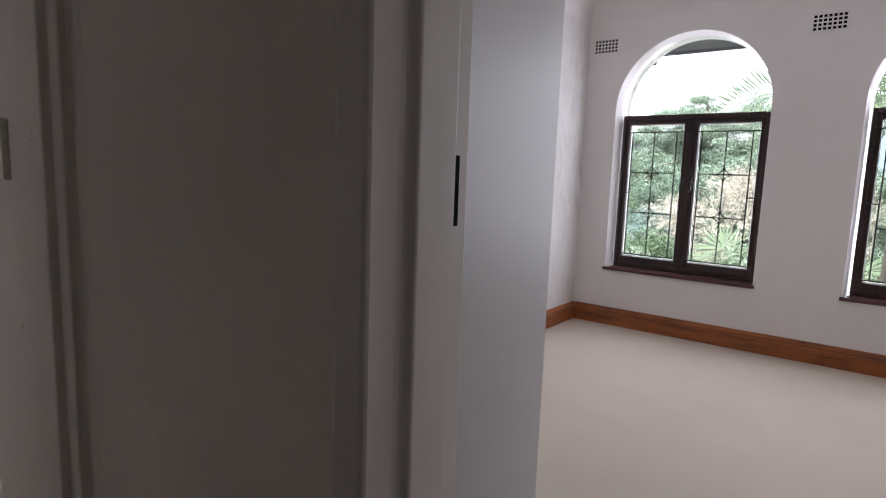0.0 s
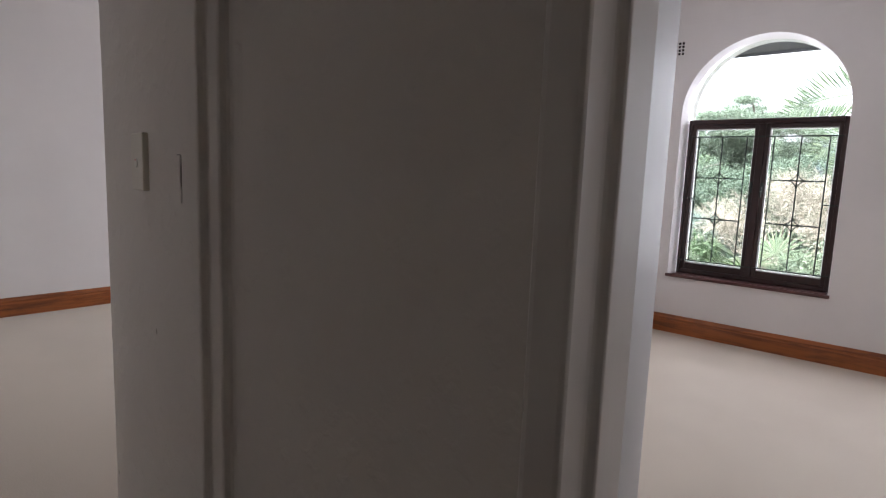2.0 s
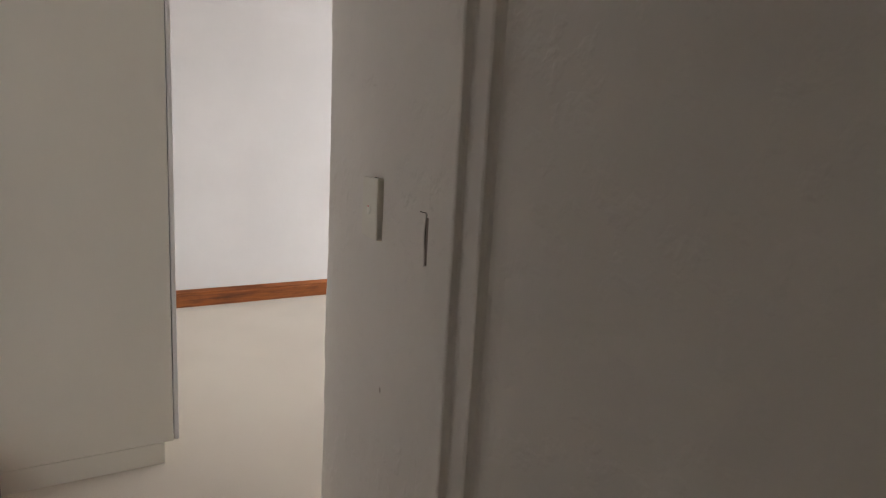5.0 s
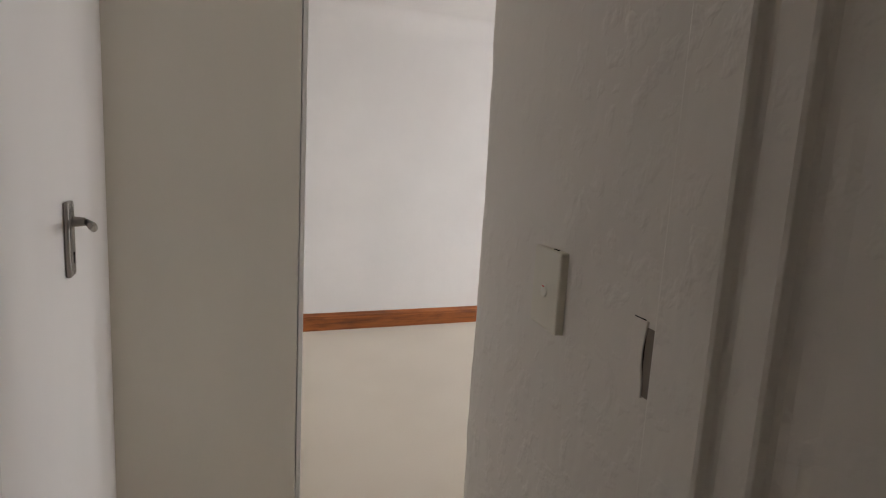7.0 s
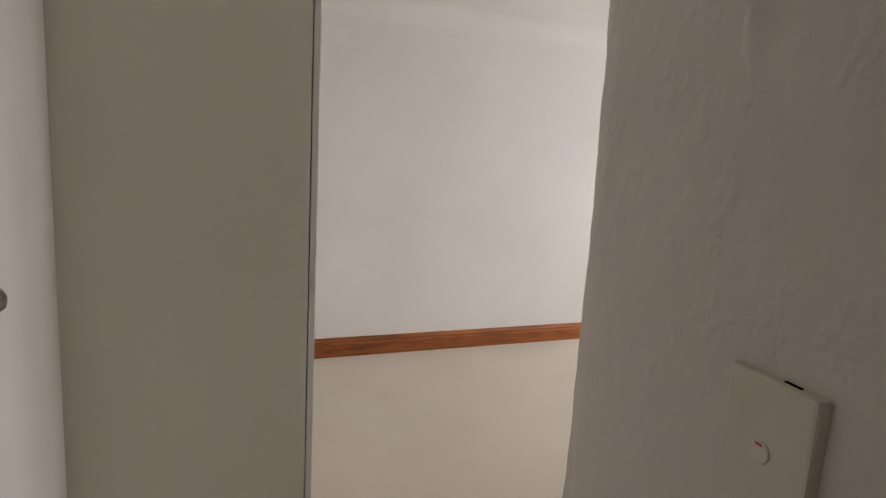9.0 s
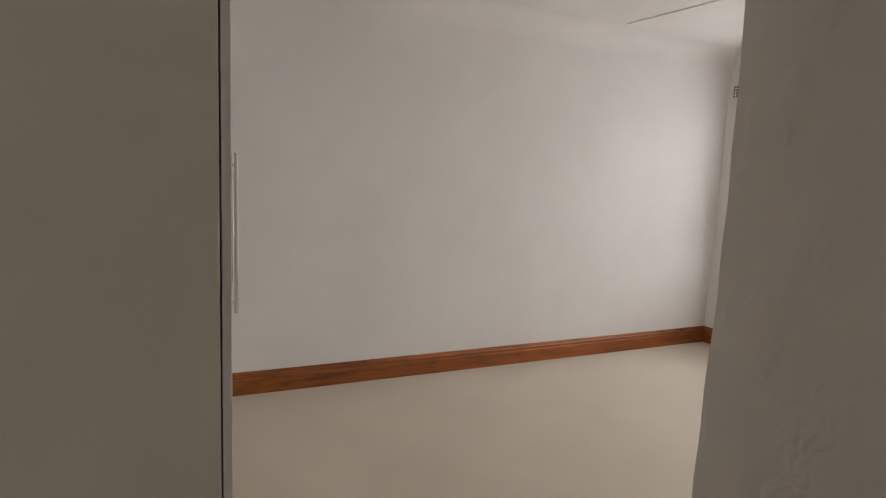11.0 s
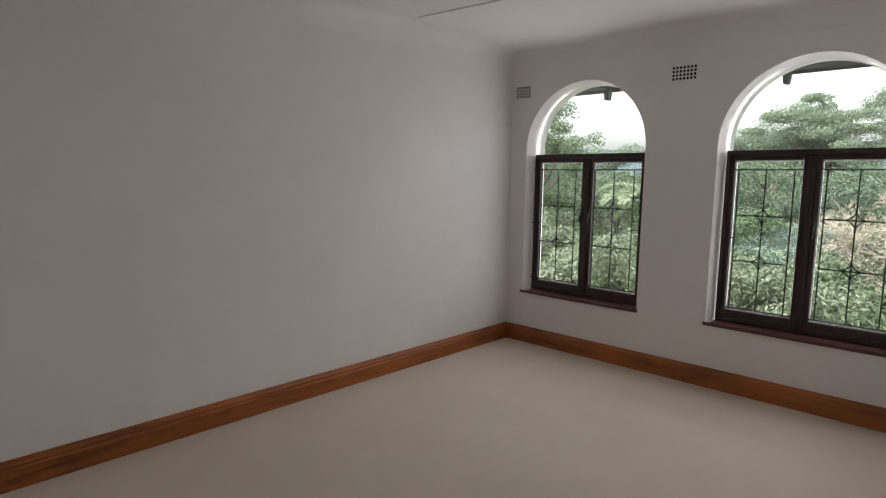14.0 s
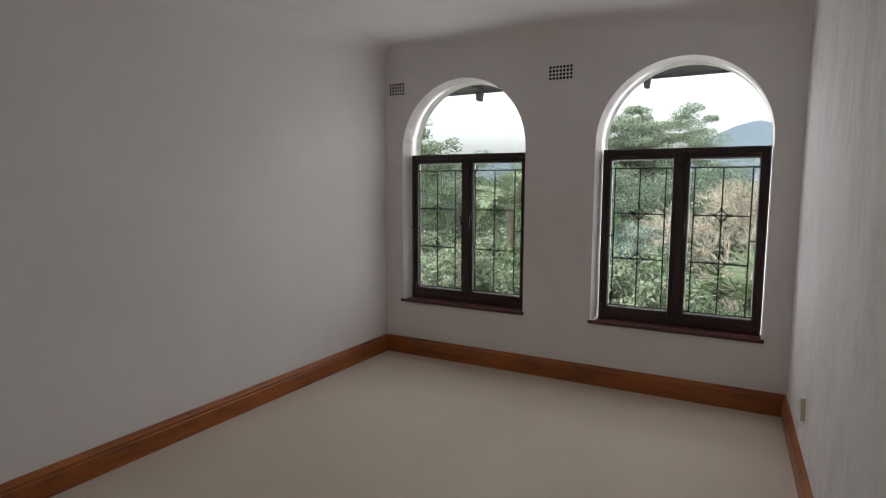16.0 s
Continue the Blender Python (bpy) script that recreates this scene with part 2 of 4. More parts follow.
def extrude_profile(bm, prof, m0, m1):
    """Closed profile of (u, v) points swept from pose m0 to pose m1 (u along local x, v along local z)."""
    a = [bm.verts.new(m0 @ Vector((u, 0, v))) for u, v in prof]
    b = [bm.verts.new(m1 @ Vector((u, 0, v))) for u, v in prof]
    n = len(prof)
    for i in range(n):
        bm.faces.new((a[i], a[(i + 1) % n], b[(i + 1) % n], b[i]))
    bm.faces.new(a)
    bm.faces.new(b)


def rod(bm, p, q, r0, r1=None, n=8):
    """A round bar from p to q."""
    p, q = Vector(p), Vector(q)
    r1 = r0 if r1 is None else r1
    t = (q - p).normalized()
    u = t.orthogonal().normalized()
    w = t.cross(u)
    ra, rb = [], []
    for i in range(n):
        d = u * math.cos(2 * math.pi * i / n) + w * math.sin(2 * math.pi * i / n)
        ra.append(bm.verts.new(p + d * r0))
        rb.append(bm.verts.new(q + d * r1))
    for i in range(n):
        bm.faces.new((ra[i], ra[(i + 1) % n], rb[(i + 1) % n], rb[i]))
    bm.faces.new(ra)
    bm.faces.new(rb)


def bent(bm, pts, r, n=6):
    for a, b in zip(pts, pts[1:]):
        rod(bm, a, b, r, r, n)


# ---- structure ----
CEIL_Z = 2.60
WT = 0.24            # outer wall thickness
W_HALF = 0.53        # half an arched opening
SPRING, SILL = 1.752, 0.475
FLARE, FLARE_TOP = 1.062, 1.035
WINDOWS = (0.735, 2.36, 4.255, 5.88)


def arched_wall():
    bm = bmesh.new()
    xs = [(-0.3, None)]
    N = 28
    for c in WINDOWS:
        xs.append((c - W_HALF, c))
        for i in range(1, N):
            xs.append((c - W_HALF * math.cos(math.pi * i / N), c))
        xs.append((c + W_HALF, c))
    xs.append((6.9, None))
    top = 3.1

    def arch(x, c):
        return SPRING + math.sqrt(max(0.0, W_HALF ** 2 - (x - c) ** 2))

    def quad(pts):
        bm.faces.new([bm.verts.new(p) for p in pts])

    for (xa, ca), (xb, cb) in zip(xs, xs[1:]):
        inside = ca is not None and ca == cb
        for y in (0.0, WT):
            if inside:
                quad([(xa, y, arch(xa, ca)), (xb, y, arch(xb, cb)), (xb, y, top), (xa, y, top)])
                quad([(xa, y, -0.4), (xb, y, -0.4), (xb, y, SILL), (xa, y, SILL)])
            else:
                zs = [-0.4, SILL, SPRING, top]
                for z0, z1 in zip(zs, zs[1:]):
                    quad([(xa, y, z0), (xb, y, z0), (xb, y, z1), (xa, y, z1)])
        if inside:
            quad([(xa, 0, arch(xa, ca)), (xb, 0, arch(xb, cb)), (xb, WT, arch(xb, cb)), (xa, WT, arch(xa, ca))])
            quad([(xa, 0, SILL), (xb, 0, SILL), (xb, WT, SILL), (xa, WT, SILL)])
    for c in WINDOWS:
        for x in (c - W_HALF, c + W_HALF):
            quad([(x, 0, SILL), (x, WT, SILL), (x, WT, SPRING), (x, 0, SPRING)])
    quad([(-0.3, 0, -0.4), (-0.3, WT, -0.4), (-0.3, WT, top), (-0.3, 0, top)])
    quad([(6.9, 0, -0.4), (6.9, WT, -0.4), (6.9, WT, top), (6.9, 0, top)])
    quad([(-0.3, 0, top), (6.9, 0, top), (6.9, WT, top), (-0.3, WT, top)])
    # the reveals flare a little towards the room
    for v in bm.verts:
        if v.co.y < 0.01 and SILL - 0.001 < v.co.z < SPRING + W_HALF + 0.001:
            for c in WINDOWS:
                if abs(v.co.x - c) < W_HALF + 0.001:
                    v.co.x = c + (v.co.x - c) * (FLARE if v.co.x < c else 1.012)
                    if v.co.z > SPRING + 0.001:
                        v.co.z = SPRING + (v.co.z - SPRING) * FLARE_TOP
                    break
    bmesh.ops.remove_doubles(bm, verts=bm.verts, dist=0.0008)
    return structure("wall_north", bm, WALL, "white plastered wall with four arched window openings", False, 0.02)


arched_wall()

bm = bmesh.new()
box(bm, -0.24, 0, -5.24, 0, -0.3, 3.0)
structure("wall_west", bm, WALL, "plain white plastered side wall of the bedroom")

bm = bmesh.new()
for x0, x1, z0 in ((0, 2.436, -0.3), (2.436, 3.524, 2.034), (3.524, 3.985, -0.3)):
    box(bm, x0, x1, -5.12, -4.957, z0, 3.0)
# unseen backing slab, added to keep daylight out round the door leaf
box(bm, 2.4, 4.0, -5.2, -5.121, -0.3, 3.0)
structure("wall_south", bm, WALL, "white plastered back wall behind the cupboard")


def edge_wobble(scale, seed):
    def f(i, z):
        k = noise.noise(Vector((i * 3.7 + seed, z * 2.3, 0.3))) * scale + noise.noise(Vector((i * 5.1, z * 13.0, seed))) * scale * 0.55
        return (k, k * 0.5)
    return f


# wall between the two bedrooms, and the rough plastered stub beside the bedroom door
bm = bmesh.new()
prism(bm, [(3.05, 0), (3.434, 0), (3.434, -3.80), (3.30, -3.86), (3.24, -3.86), (3.125, -2.0)], -0.3, 3.0, 1)
structure("wall_divider", bm, WALL_LUMPY, "white plastered wall dividing the two bedrooms")
bm = bmesh.new()
w = edge_wobble(0.007, 1.0)
prism(bm, [(3.297, -4.010), (3.327, -4.0215), (3.36, -4.0325), (3.55, -4.0487), (3.80, -4.0684), (4.02, -4.0858), (4.07, -4.086), (4.07, -3.95), (3.995, -3.81), (3.30, -3.80), (3.278, -3.86)], -0.3, 3.0, 82,
      lambda i, z: w(i, z) if i in (0, 1, 10) else (0, 0))
structure("wall_stub", bm, ROUGH, "rough trowelled cream wall with a light switch", True)
bm = bmesh.new()
prism(bm, [(4.190, -4.066), (4.938, -4.0085), (4.938, -3.80), (4.190, -3.80)], -0.3, 3.0, 1)
structure("wall_passage", bm, ROUGH, "rough trowelled cream wall between two doorways", False, 0.004)

bm = bmesh.new()
box(bm, 3.434, 4.20, -3.80, -3.795, -0.3, 3.0)
structure("wall_second_south", bm, WALL, "white plastered back wall of the second bedroom")

# passage: unseen plain walls behind the camera, set far back to lower bounce light
bm = bmesh.new()
box(bm, 5.80, 8.4, -4.0, -3.8, -0.3, 3.0)
structure("wall_passage_north", bm, ROUGH, "cream plastered passage wall")
bm = bmesh.new()
box(bm, 4.19, 8.4, -6.4, -6.2, -0.3, 3.0)
box(bm, 4.001, 4.189, -6.199, -5.0, -0.3, 3.0)
structure("wall_passage_south", bm, ROUGH, "cream plastered passage wall")
bm = bmesh.new()
box(bm, 8.4, 8.6, -6.4, -3.8, -0.3, 3.0)
structure("wall_passage_end", bm, ROUGH, "cream plastered end wall of the passage")
bm = bmesh.new()
box(bm, 6.62, 6.86, -3.8, 0, -0.3, 3.0)
structure("wall_east", bm, WALL, "white plastered far side wall of the second bedroom")
bm = bmesh.new()
box(bm, 3.985, 4.195, -4.99, -4.0, 2.08, 3.0)
box(bm, 4.94, 5.80, -4.0, -3.8, 2.08, 3.0)
structure("wall_lintels", bm, ROUGH, "plastered wall above the doorways")

bm = bmesh.new()
box(bm, -0.24, 8.6, -6.4, 0.02, -0.2, 0.0)
structure("floor", bm, CARPET, "wall-to-wall beige cut pile carpet", category="carpet")


def ceiling():
    """Flat board ceiling with a soft plastered cove along the outer walls."""
    bm = bmesh.new()
    box(bm, -0.2, 8.5, -6.35, 0.1, CEIL_Z, CEIL_Z + 0.12)
    R, n = 0.17, 10
    for x0, y0, x1, y1, nx, ny in ((0, -5, 0, 0, 1, 0), (0, 0, 3.06, 0, 0, -1), (3.434, 0, 6.62, 0, 0, -1), (3.434, -3.8, 3.434, 0, 1, 0)):
        prev = None
        for k in range(n + 1):
            a = math.pi / 2 * k / n
            u, dz = R * (1 - math.cos(a)), R * (1 - math.sin(a))
            cur = [bm.verts.new((x0 + nx * (u + 0.0), y0 + ny * u, CEIL_Z - R + (R - dz))), bm.verts.new((x1 + nx * u, y1 + ny * u, CEIL_Z - R + (R - dz)))]
            if prev:
                f = bm.faces.new((prev[0], prev[1], cur[1], cur[0]))
                f.smooth = True
                f.material_index = 1
            prev = cur
    prism(bm, [(0.2, -1.392), (3.04, -1.102), (3.04, -1.080), (0.2, -1.370)], CEIL_Z - 0.006, CEIL_Z + 0.01)
    return structure("ceiling", bm, [CEIL, WALL], "white board ceiling with a cover strip")


ceiling()

SKIRT = [(0, 0), (0.022, 0), (0.022, 0.098), (0.018, 0.104), (0.018, 0.110), (0.021, 0.114), (0.021, 0.120), (0.014, 0.128), (0.010, 0.139), (0.006, 0.145), (0, 0.145)]


def skirting(name, p, q, mat, label, prof=SKIRT):
    """Moulded board along the wall from p to q, the room on its left-hand side when walking."""
    bm = bmesh.new()
    p, q = Vector((*p, 0)), Vector((*q, 0))
    t = (q - p).normalized()
    nrm = Vector((-t.y, t.x, 0))
    m = Matrix(((nrm.x, t.x, 0, 0), (nrm.y, t.y, 0, 0), (0, 0, 1, 0), (0, 0, 0, 1)))
    extrude_profile(bm, prof, Matrix.Translation(p) @ m, Matrix.Translation(q) @ m)
    return structure(name, bm, mat, label, category="skirting")


skirting("baseboard_west", (0, 0), (0, -4.30), SKIRT_Y, "varnished reddish pine skirting board with moulded top")
skirting("baseboard_north", (3.05, 0), (0.022, 0), SKIRT_X, "varnished reddish pine skirting board below the windows")
skirting("baseboard_divider", (3.125, -2.0), (3.051, -0.022), SKIRT_Y, "varnished reddish pine skirting board with moulded top")
skirting("baseboard_second_north", (6.62, 0), (3.456, 0), SKIRT_X, "varnished reddish pine skirting board below the windows")
skirting("baseboard_second_west", (3.434, 0), (3.434, -3.79), SKIRT_Y, "varnished reddish pine skirting board with moulded top")
skirting("baseboard_south", (2.44, -4.9575), (2.64, -4.9575), SKIRT_X, "short varnished pine skirting beside the cupboard")


# ---- windows ----
def window(index, c):
    w = tagged(new("window_%d" % index), "arched window with dark wooden casements, iron grille and clear fanlight", "window", "arched bedroom windows", "structure")
    w.location = (c, 0, 0)
    L, R = -W_HALF + 0.004, W_HALF - 0.004
    y0, y1 = 0.088, 0.158
    zb, zt = SILL + 0.012, 1.712

    def bar(name, x0, x1, z0, z1, ya=y0, yb=y1):
        bm = bmesh.new()
        box(bm, x0, x1, ya, yb, z0, z1)
        return part(name, bm, DARKWOOD, w, bevel=0.004)
    bar("frame_stile", L, L + 0.028, zb, zt)
    bar("frame_stile", R - 0.028, R, zb, zt)
    bar("frame_mullion", -0.024, 0.024, zb + 0.036, zt - 0.036)
    bar("frame_head", L + 0.028, R - 0.028, zt - 0.036, zt, y0 - 0.008)
    bar("frame_bottom_rail", L + 0.028, R - 0.028, zb, zb + 0.036)
    for a, b in ((L + 0.0275, -0.0235), (0.0235, R - 0.0275)):
        bm = bmesh.new()
        z0, z1 = zb + 0.0355, zt - 0.0355
        s = 0.028
        box(bm, a, a + s, y0 + 0.012, y1 - 0.012, z0, z1)
        box(bm, b - s, b, y0 + 0.012, y1 - 0.012, z0, z1)
        box(bm, a + s, b - s, y0 + 0.012, y1 - 0.012, z0, z0 + 0.05)
        box(bm, a + s, b - s, y0 + 0.012, y1 - 0.012, z1 - 0.034, z1)
        sash = part("casement", bm, DARKWOOD, w, bevel=0.003)
        bm = bmesh.new()
        box(bm, a + s, b - s, 0.121, 0.125, z0 + 0.05, z1 - 0.034)
        g = part("pane", bm, GLASS, sash)
        g.visible_shadow = False
        # putty line
        bm = bmesh.new()
        for q in ((a + s, a + s + 0.007, z0 + 0.05, z1 - 0.034), (b - s - 0.007, b - s, z0 + 0.05, z1 - 0.034)):
            box(bm, q[0], q[1], 0.1255, 0.135, q[2], q[3])
        box(bm, a + s, b - s, 0.1255, 0.135, z0 + 0.05, z0 + 0.061)
        box(bm, a + s, b - s, 0.1255, 0.135, z1 - 0.043, z1 - 0.034)
        part("putty", bm, WALL, sash, "white putty")
        inner = b if a < 0 else a
        # fastener on the meeting stile
        bm = bmesh.new()
        xs = inner - 0.013 if a < 0 else inner + 0.013
        box(bm, xs - 0.008, xs + 0.008, y0 - 0.004, y0 + 0.012, 1.16, 1.24)
        rod(bm, (xs, y0 - 0.004, 1.2), (xs, y0 - 0.022, 1.2), 0.006)
        box(bm, xs - 0.005, xs + 0.005, y0 - 0.030, y0 - 0.020, 1.13, 1.205)
        part("fastener", bm, IRON, sash, "dark casement fastener")
        # iron grille, fixed to the room side of the frame
        bm = bmesh.new()
        yg, r = 0.069, 0.0048
        zt2, zb2 = 1.578, 0.60
        mid = (a + b) / 2
        xo = (mid - 0.17, mid, mid + 0.17)
        ends = (L + 0.004, 0.004) if a < 0 else (-0.004, R - 0.004)
        for z in (zt2, zb2):
            rod(bm, (ends[0], yg, z), (ends[1], yg, z), r)
        for e in ends:
            for z in (zt2, zb2):
                rod(bm, (e + (0.01 if e == ends[0] else -0.01), yg, z), (e + (0.01 if e == ends[0] else -0.01), y0, z), r)
        for x in xo:
            rod(bm, (x, yg, zb2), (x, yg, zt2), r)
        for z in (1.262, 0.942):
            rod(bm, (xo[0], yg, z), (xo[2], yg, z), r)
            q = 0.066
            for sx, sz in ((1, 1), (1, -1), (-1, -1), (-1, 1)):
                pts = []
                for i in range(7):
                    an = math.pi / 2 * i / 6
                    pts.append((mid + sx * q * (1 - math.sin(an)), yg, z + sz * q * (1 - math.cos(an))))
                bent(bm, pts, r * 0.9)
            for dx, dz in ((q, 0), (-q, 0), (0, q), (0, -q)):
                bmesh.ops.create_icosphere(bm, subdivisions=1, radius=0.008, matrix=Matrix.Translation((mid + dx, yg, z + dz)))
        xa, xb = (L + 0.004, xo[0]) if a < 0 else (xo[2], R - 0.004)
        rod(bm, (xa, yg, 1.10), (xb, yg, 1.10), r)
        part("grille", bm, IRON, w, "wrought iron burglar grille", smooth=True)
    # fanlight glass in the arch
    bm = bmesh.new()
    rr = W_HALF - 0.003
    ring = [(-rr, zt), (rr, zt)] + [(rr * math.cos(math.pi * i / 24), SPRING + rr * math.sin(math.pi * i / 24)) for i in range(25)]
    fa = [bm.verts.new((x, 0.121, z)) for x, z in ring]
    fb = [bm.verts.new((x, 0.125, z)) for x, z in ring]
    bm.faces.new(fa)
    bm.faces.new(fb)
    for i in range(len(ring)):
        bm.faces.new((fa[i], fa[(i + 1) % len(ring)], fb[(i + 1) % len(ring)], fb[i]))
    g = part("fanlight_pane", bm, GLASS, w)
    g.visible_shadow = False
    # inner sill board
    bm = bmesh.new()
    vs = box(bm, -W_HALF - 0.045, W_HALF + 0.02, -0.024, -0.002, SILL - 0.016, SILL + 0.008)
    box(bm, -W_HALF + 0.003, W_HALF - 0.003, -0.002, 0.165, SILL + 0.002, SILL + 0.012)
    part("window_sill", bm, SILLWOOD, w, "dark polished wooden sill", bevel=0.004)


for i, c in enumerate(WINDOWS):
    window(i + 1, c)


# ---- wall vents ----
def vent(x, z, cols, rows, width, height):
    v = thing("air_vent", "white plastered air brick with square holes above the windows", "vent", (x, 0, z), "air bricks")
    # shallow black sheet behind the grid replaces the duct's shaded depth
    bm = bmesh.new()
    box(bm, -width / 2 + 0.002, width / 2 - 0.002, -0.004, -0.001, -height / 2 + 0.002, height / 2 - 0.002)
    part("duct", bm, HOLE_SHADE, v, "black backing sheet painted as the shade behind the holes")
    bm = bmesh.new()
    hole = 0.68

    def cuts(n, size):
        p = size / n
        out = [-size / 2]
        for i in range(n):
            c = -size / 2 + (i + 0.5) * p
            out += [c - p * hole / 2, c + p * hole / 2]
        return out + [size / 2]
    us, ws = cuts(cols, width), cuts(rows, height)
    pt = [[bm.verts.new((u, -0.0075, q)) for q in ws] for u in us]
    faces = [bm.faces.new((pt[i][j], pt[i + 1][j], pt[i + 1][j + 1], pt[i][j + 1])) for i in range(len(us) - 1) for j in range(len(ws) - 1) if not (i % 2 and j % 2)]
    ext = bmesh.ops.extrude_face_region(bm, geom=faces)
    for q in ext["geom"]:
        if isinstance(q, bmesh.types.BMVert):
            q.co.y = -0.0042
    part("grid", bm, WALL, v)


vent(0.121, 2.258, 6, 4, 0.155, 0.105)
vent(1.533, 2.268, 7, 4, 0.18, 0.105)
vent(3.578, 2.255, 7, 4, 0.19, 0.105)
vent(5.073, 2.255, 7, 4, 0.19, 0.105)


# ---- door frames ----
def bedroom_frame():
    """Painted frame at the bedroom doorway: stepped moulding, stop and lock rebate."""
    f = thing("door_frame", "cream painted door frame with stepped moulding and strike plate", "door frame", (0, 0, 0), "door frames")
    bm = bmesh.new()
    prism(bm, [(4.0055, -4.0846), (4.0068, -4.0930), (4.011, -4.0948), (4.020, -4.0955), (4.060, -4.1003), (4.107, -4.1068), (4.1125, -4.1050),
               (4.1155, -4.0945), (4.119, -4.0895), (4.125, -4.0885), (4.134, -4.0900), (4.166, -4.0905), (4.1715, -4.0880), (4.175, -4.0760),
               (4.180, -4.0705), (4.190, -4.0682), (4.205, -4.0668), (4.250, -4.0560), (4.250, -3.9), (4.0055, -3.9)], 0.0, 2.08, 1)
    part("lock_jamb", bm, ROUGH, f, "rough plaster-painted jamb", bevel=0.0015)
    bm = bmesh.new()
    prism(bm, [(3.987, -4.998), (3.987, -4.955), (4.15, -4.945), (4.205, -4.97), (4.205, -4.998)], 0.0, 2.08, 1)
    part("hinge_jamb", bm, FRAMEPAINT, f)
    bm = bmesh.new()
    box(bm, 3.99, 4.19, -4.955, -4.14, 2.03, 2.078)
    part("head", bm, FRAMEPAINT, f)
    # strike: painted-over box, its open keep a solid block coloured as inner shade
    def face(u, d):
        return (3.951 + 0.997 * u - 0.079 * d, -4.0803 - 0.079 * u - 0.997 * d)
    bm = bmesh.new()
    prism(bm, [face(0.0285, -0.012), face(0.0285, 0.0004), face(0.0540, 0.0004), face(0.0540, -0.012)], 1.128, 1.2265)
    keep = part("keep", bm, KEEP_SHADE, f, "open lock keep, inner shade painted as a darker colour")
    # black sliver paints the shade that the curled lip throws
    bm = bmesh.new()
    prism(bm, [face(0.029, -0.010), face(0.029, 0.0008), face(0.0312, 0.0008), face(0.0312, -0.010)], 1.131, 1.2235)
    part("keep_painted_shade", bm, HOLE_SHADE, keep, "black sliver painted as shade behind the plate lip")
    # plate with a lip that curls back towards the foot
    bm = bmesh.new()
    z0, z1, steps = 1.126, 1.235, 12
    rows = []
    for k in range(steps + 1):
        q = k / steps
        edge = 0.0345 - 0.0075 * math.sin(math.pi * min(1.0, 1.25 * (1 - q))) * (1 - 0.45 * q)
        z = z0 + (z1 - z0) * q
        rows.append([bm.verts.new((*face(u, d), z)) for u, d in ((0.0, -0.006), (0.0, 0.0012), (edge - 0.003, 0.0034), (edge, 0.0028), (edge, -0.006))])
    for ra, rb in zip(rows, rows[1:]):
        for i in range(5):
            bm.faces.new((ra[i], ra[(i + 1) % 5], rb[(i + 1) % 5], rb[i]))
    bm.faces.new(rows[0])
    bm.faces.new(rows[-1])
    plate = part("strike_plate", bm, ROUGH, f, "painted-over strike plate")
    # thin black bar drawn as the shaded slit above the plate
    bm = bmesh.new()
    prism(bm, [face(0.002, -0.006), face(0.002, 0.0006), face(0.028, 0.0010), face(0.028, -0.006)], 1.2350, 1.2364)
    part("plate_gap_shade", bm, HOLE_SHADE, plate, "black sliver painted as shade along the top edge")


def second_frame():
    f = thing("door_frame", "cream painted door frame beside the passage wall, hinge recess shade painted black", "door frame", (0, 0, 0), "door frames")
    bm = bmesh.new()
    prism(bm, [(4.880, -4.0125), (4.886, -4.0190), (4.894, -4.0215), (4.940, -4.0225), (4.9475, -4.0205), (4.9500, -4.0150), (4.9505, -3.990), (4.9505, -3.966), (4.9515, -3.956),
               (4.9545, -3.9510), (4.9655, -3.9470), (4.9680, -3.944), (4.9680, -3.862), (4.945, -3.862), (4.945, -3.80), (4.935, -3.80), (4.935, -4.009)], 0.0, 2.08, 1)
    part("hinge_jamb", bm, FRAMEPAINT, f, bevel=0.002)
    bm = bmesh.new()
    box(bm, 5.72, 5.80, -4.02, -3.80, 0, 2.08)
    part("lock_jamb", bm, FRAMEPAINT, f)
    bm = bmesh.new()
    box(bm, 4.97, 5.72, -4.02, -3.80, 2.04, 2.08)
    part("head", bm, FRAMEPAINT, f)
    # no recess is cut: a black block gives its shade
    bm = bmesh.new()
    box(bm, 4.940, 4.9462, -3.842, -3.823, 1.115, 1.222)
    part("hinge_recess_shade", bm, HOLE_SHADE, f, "black block painted as the shade in the hinge recess")


bedroom_frame()
second_frame()


# ---- light switch ----
def light_switch():
    s = thing("light_switch", "aged cream light switch plate on rough plaster", "switch", (3.705, -4.0605, 1.217), "", -8.0)
    bm = bmesh.new()
    box(bm, -0.056, 0.056, -0.0125, 0.010, -0.074, 0.074)
    part("plate", bm, PLASTIC, s, bevel=0.004)
    bm = bmesh.new()
    rod(bm, (0, -0.012, -0.004), (0, -0.0150, -0.004), 0.0125, 0.0118, 20)
    p = part("button", bm, IVORY, s, "round rocker button", bevel=0.001)
    bm = bmesh.new()
    box(bm, -0.005, 0.003, -0.0157, -0.0148, 0.003, 0.0055)
    part("indicator", bm, RED, p, "red on mark")
    # black bar on the plate's top edge draws the shade behind it
    bm = bmesh.new()
    box(bm, 0.008, 0.028, -0.0045, -0.001, 0.0735, 0.0752)
    part("plate_gap_shade", bm, HOLE_SHADE, s, "black sliver painted as shade behind the top edge")


light_switch()


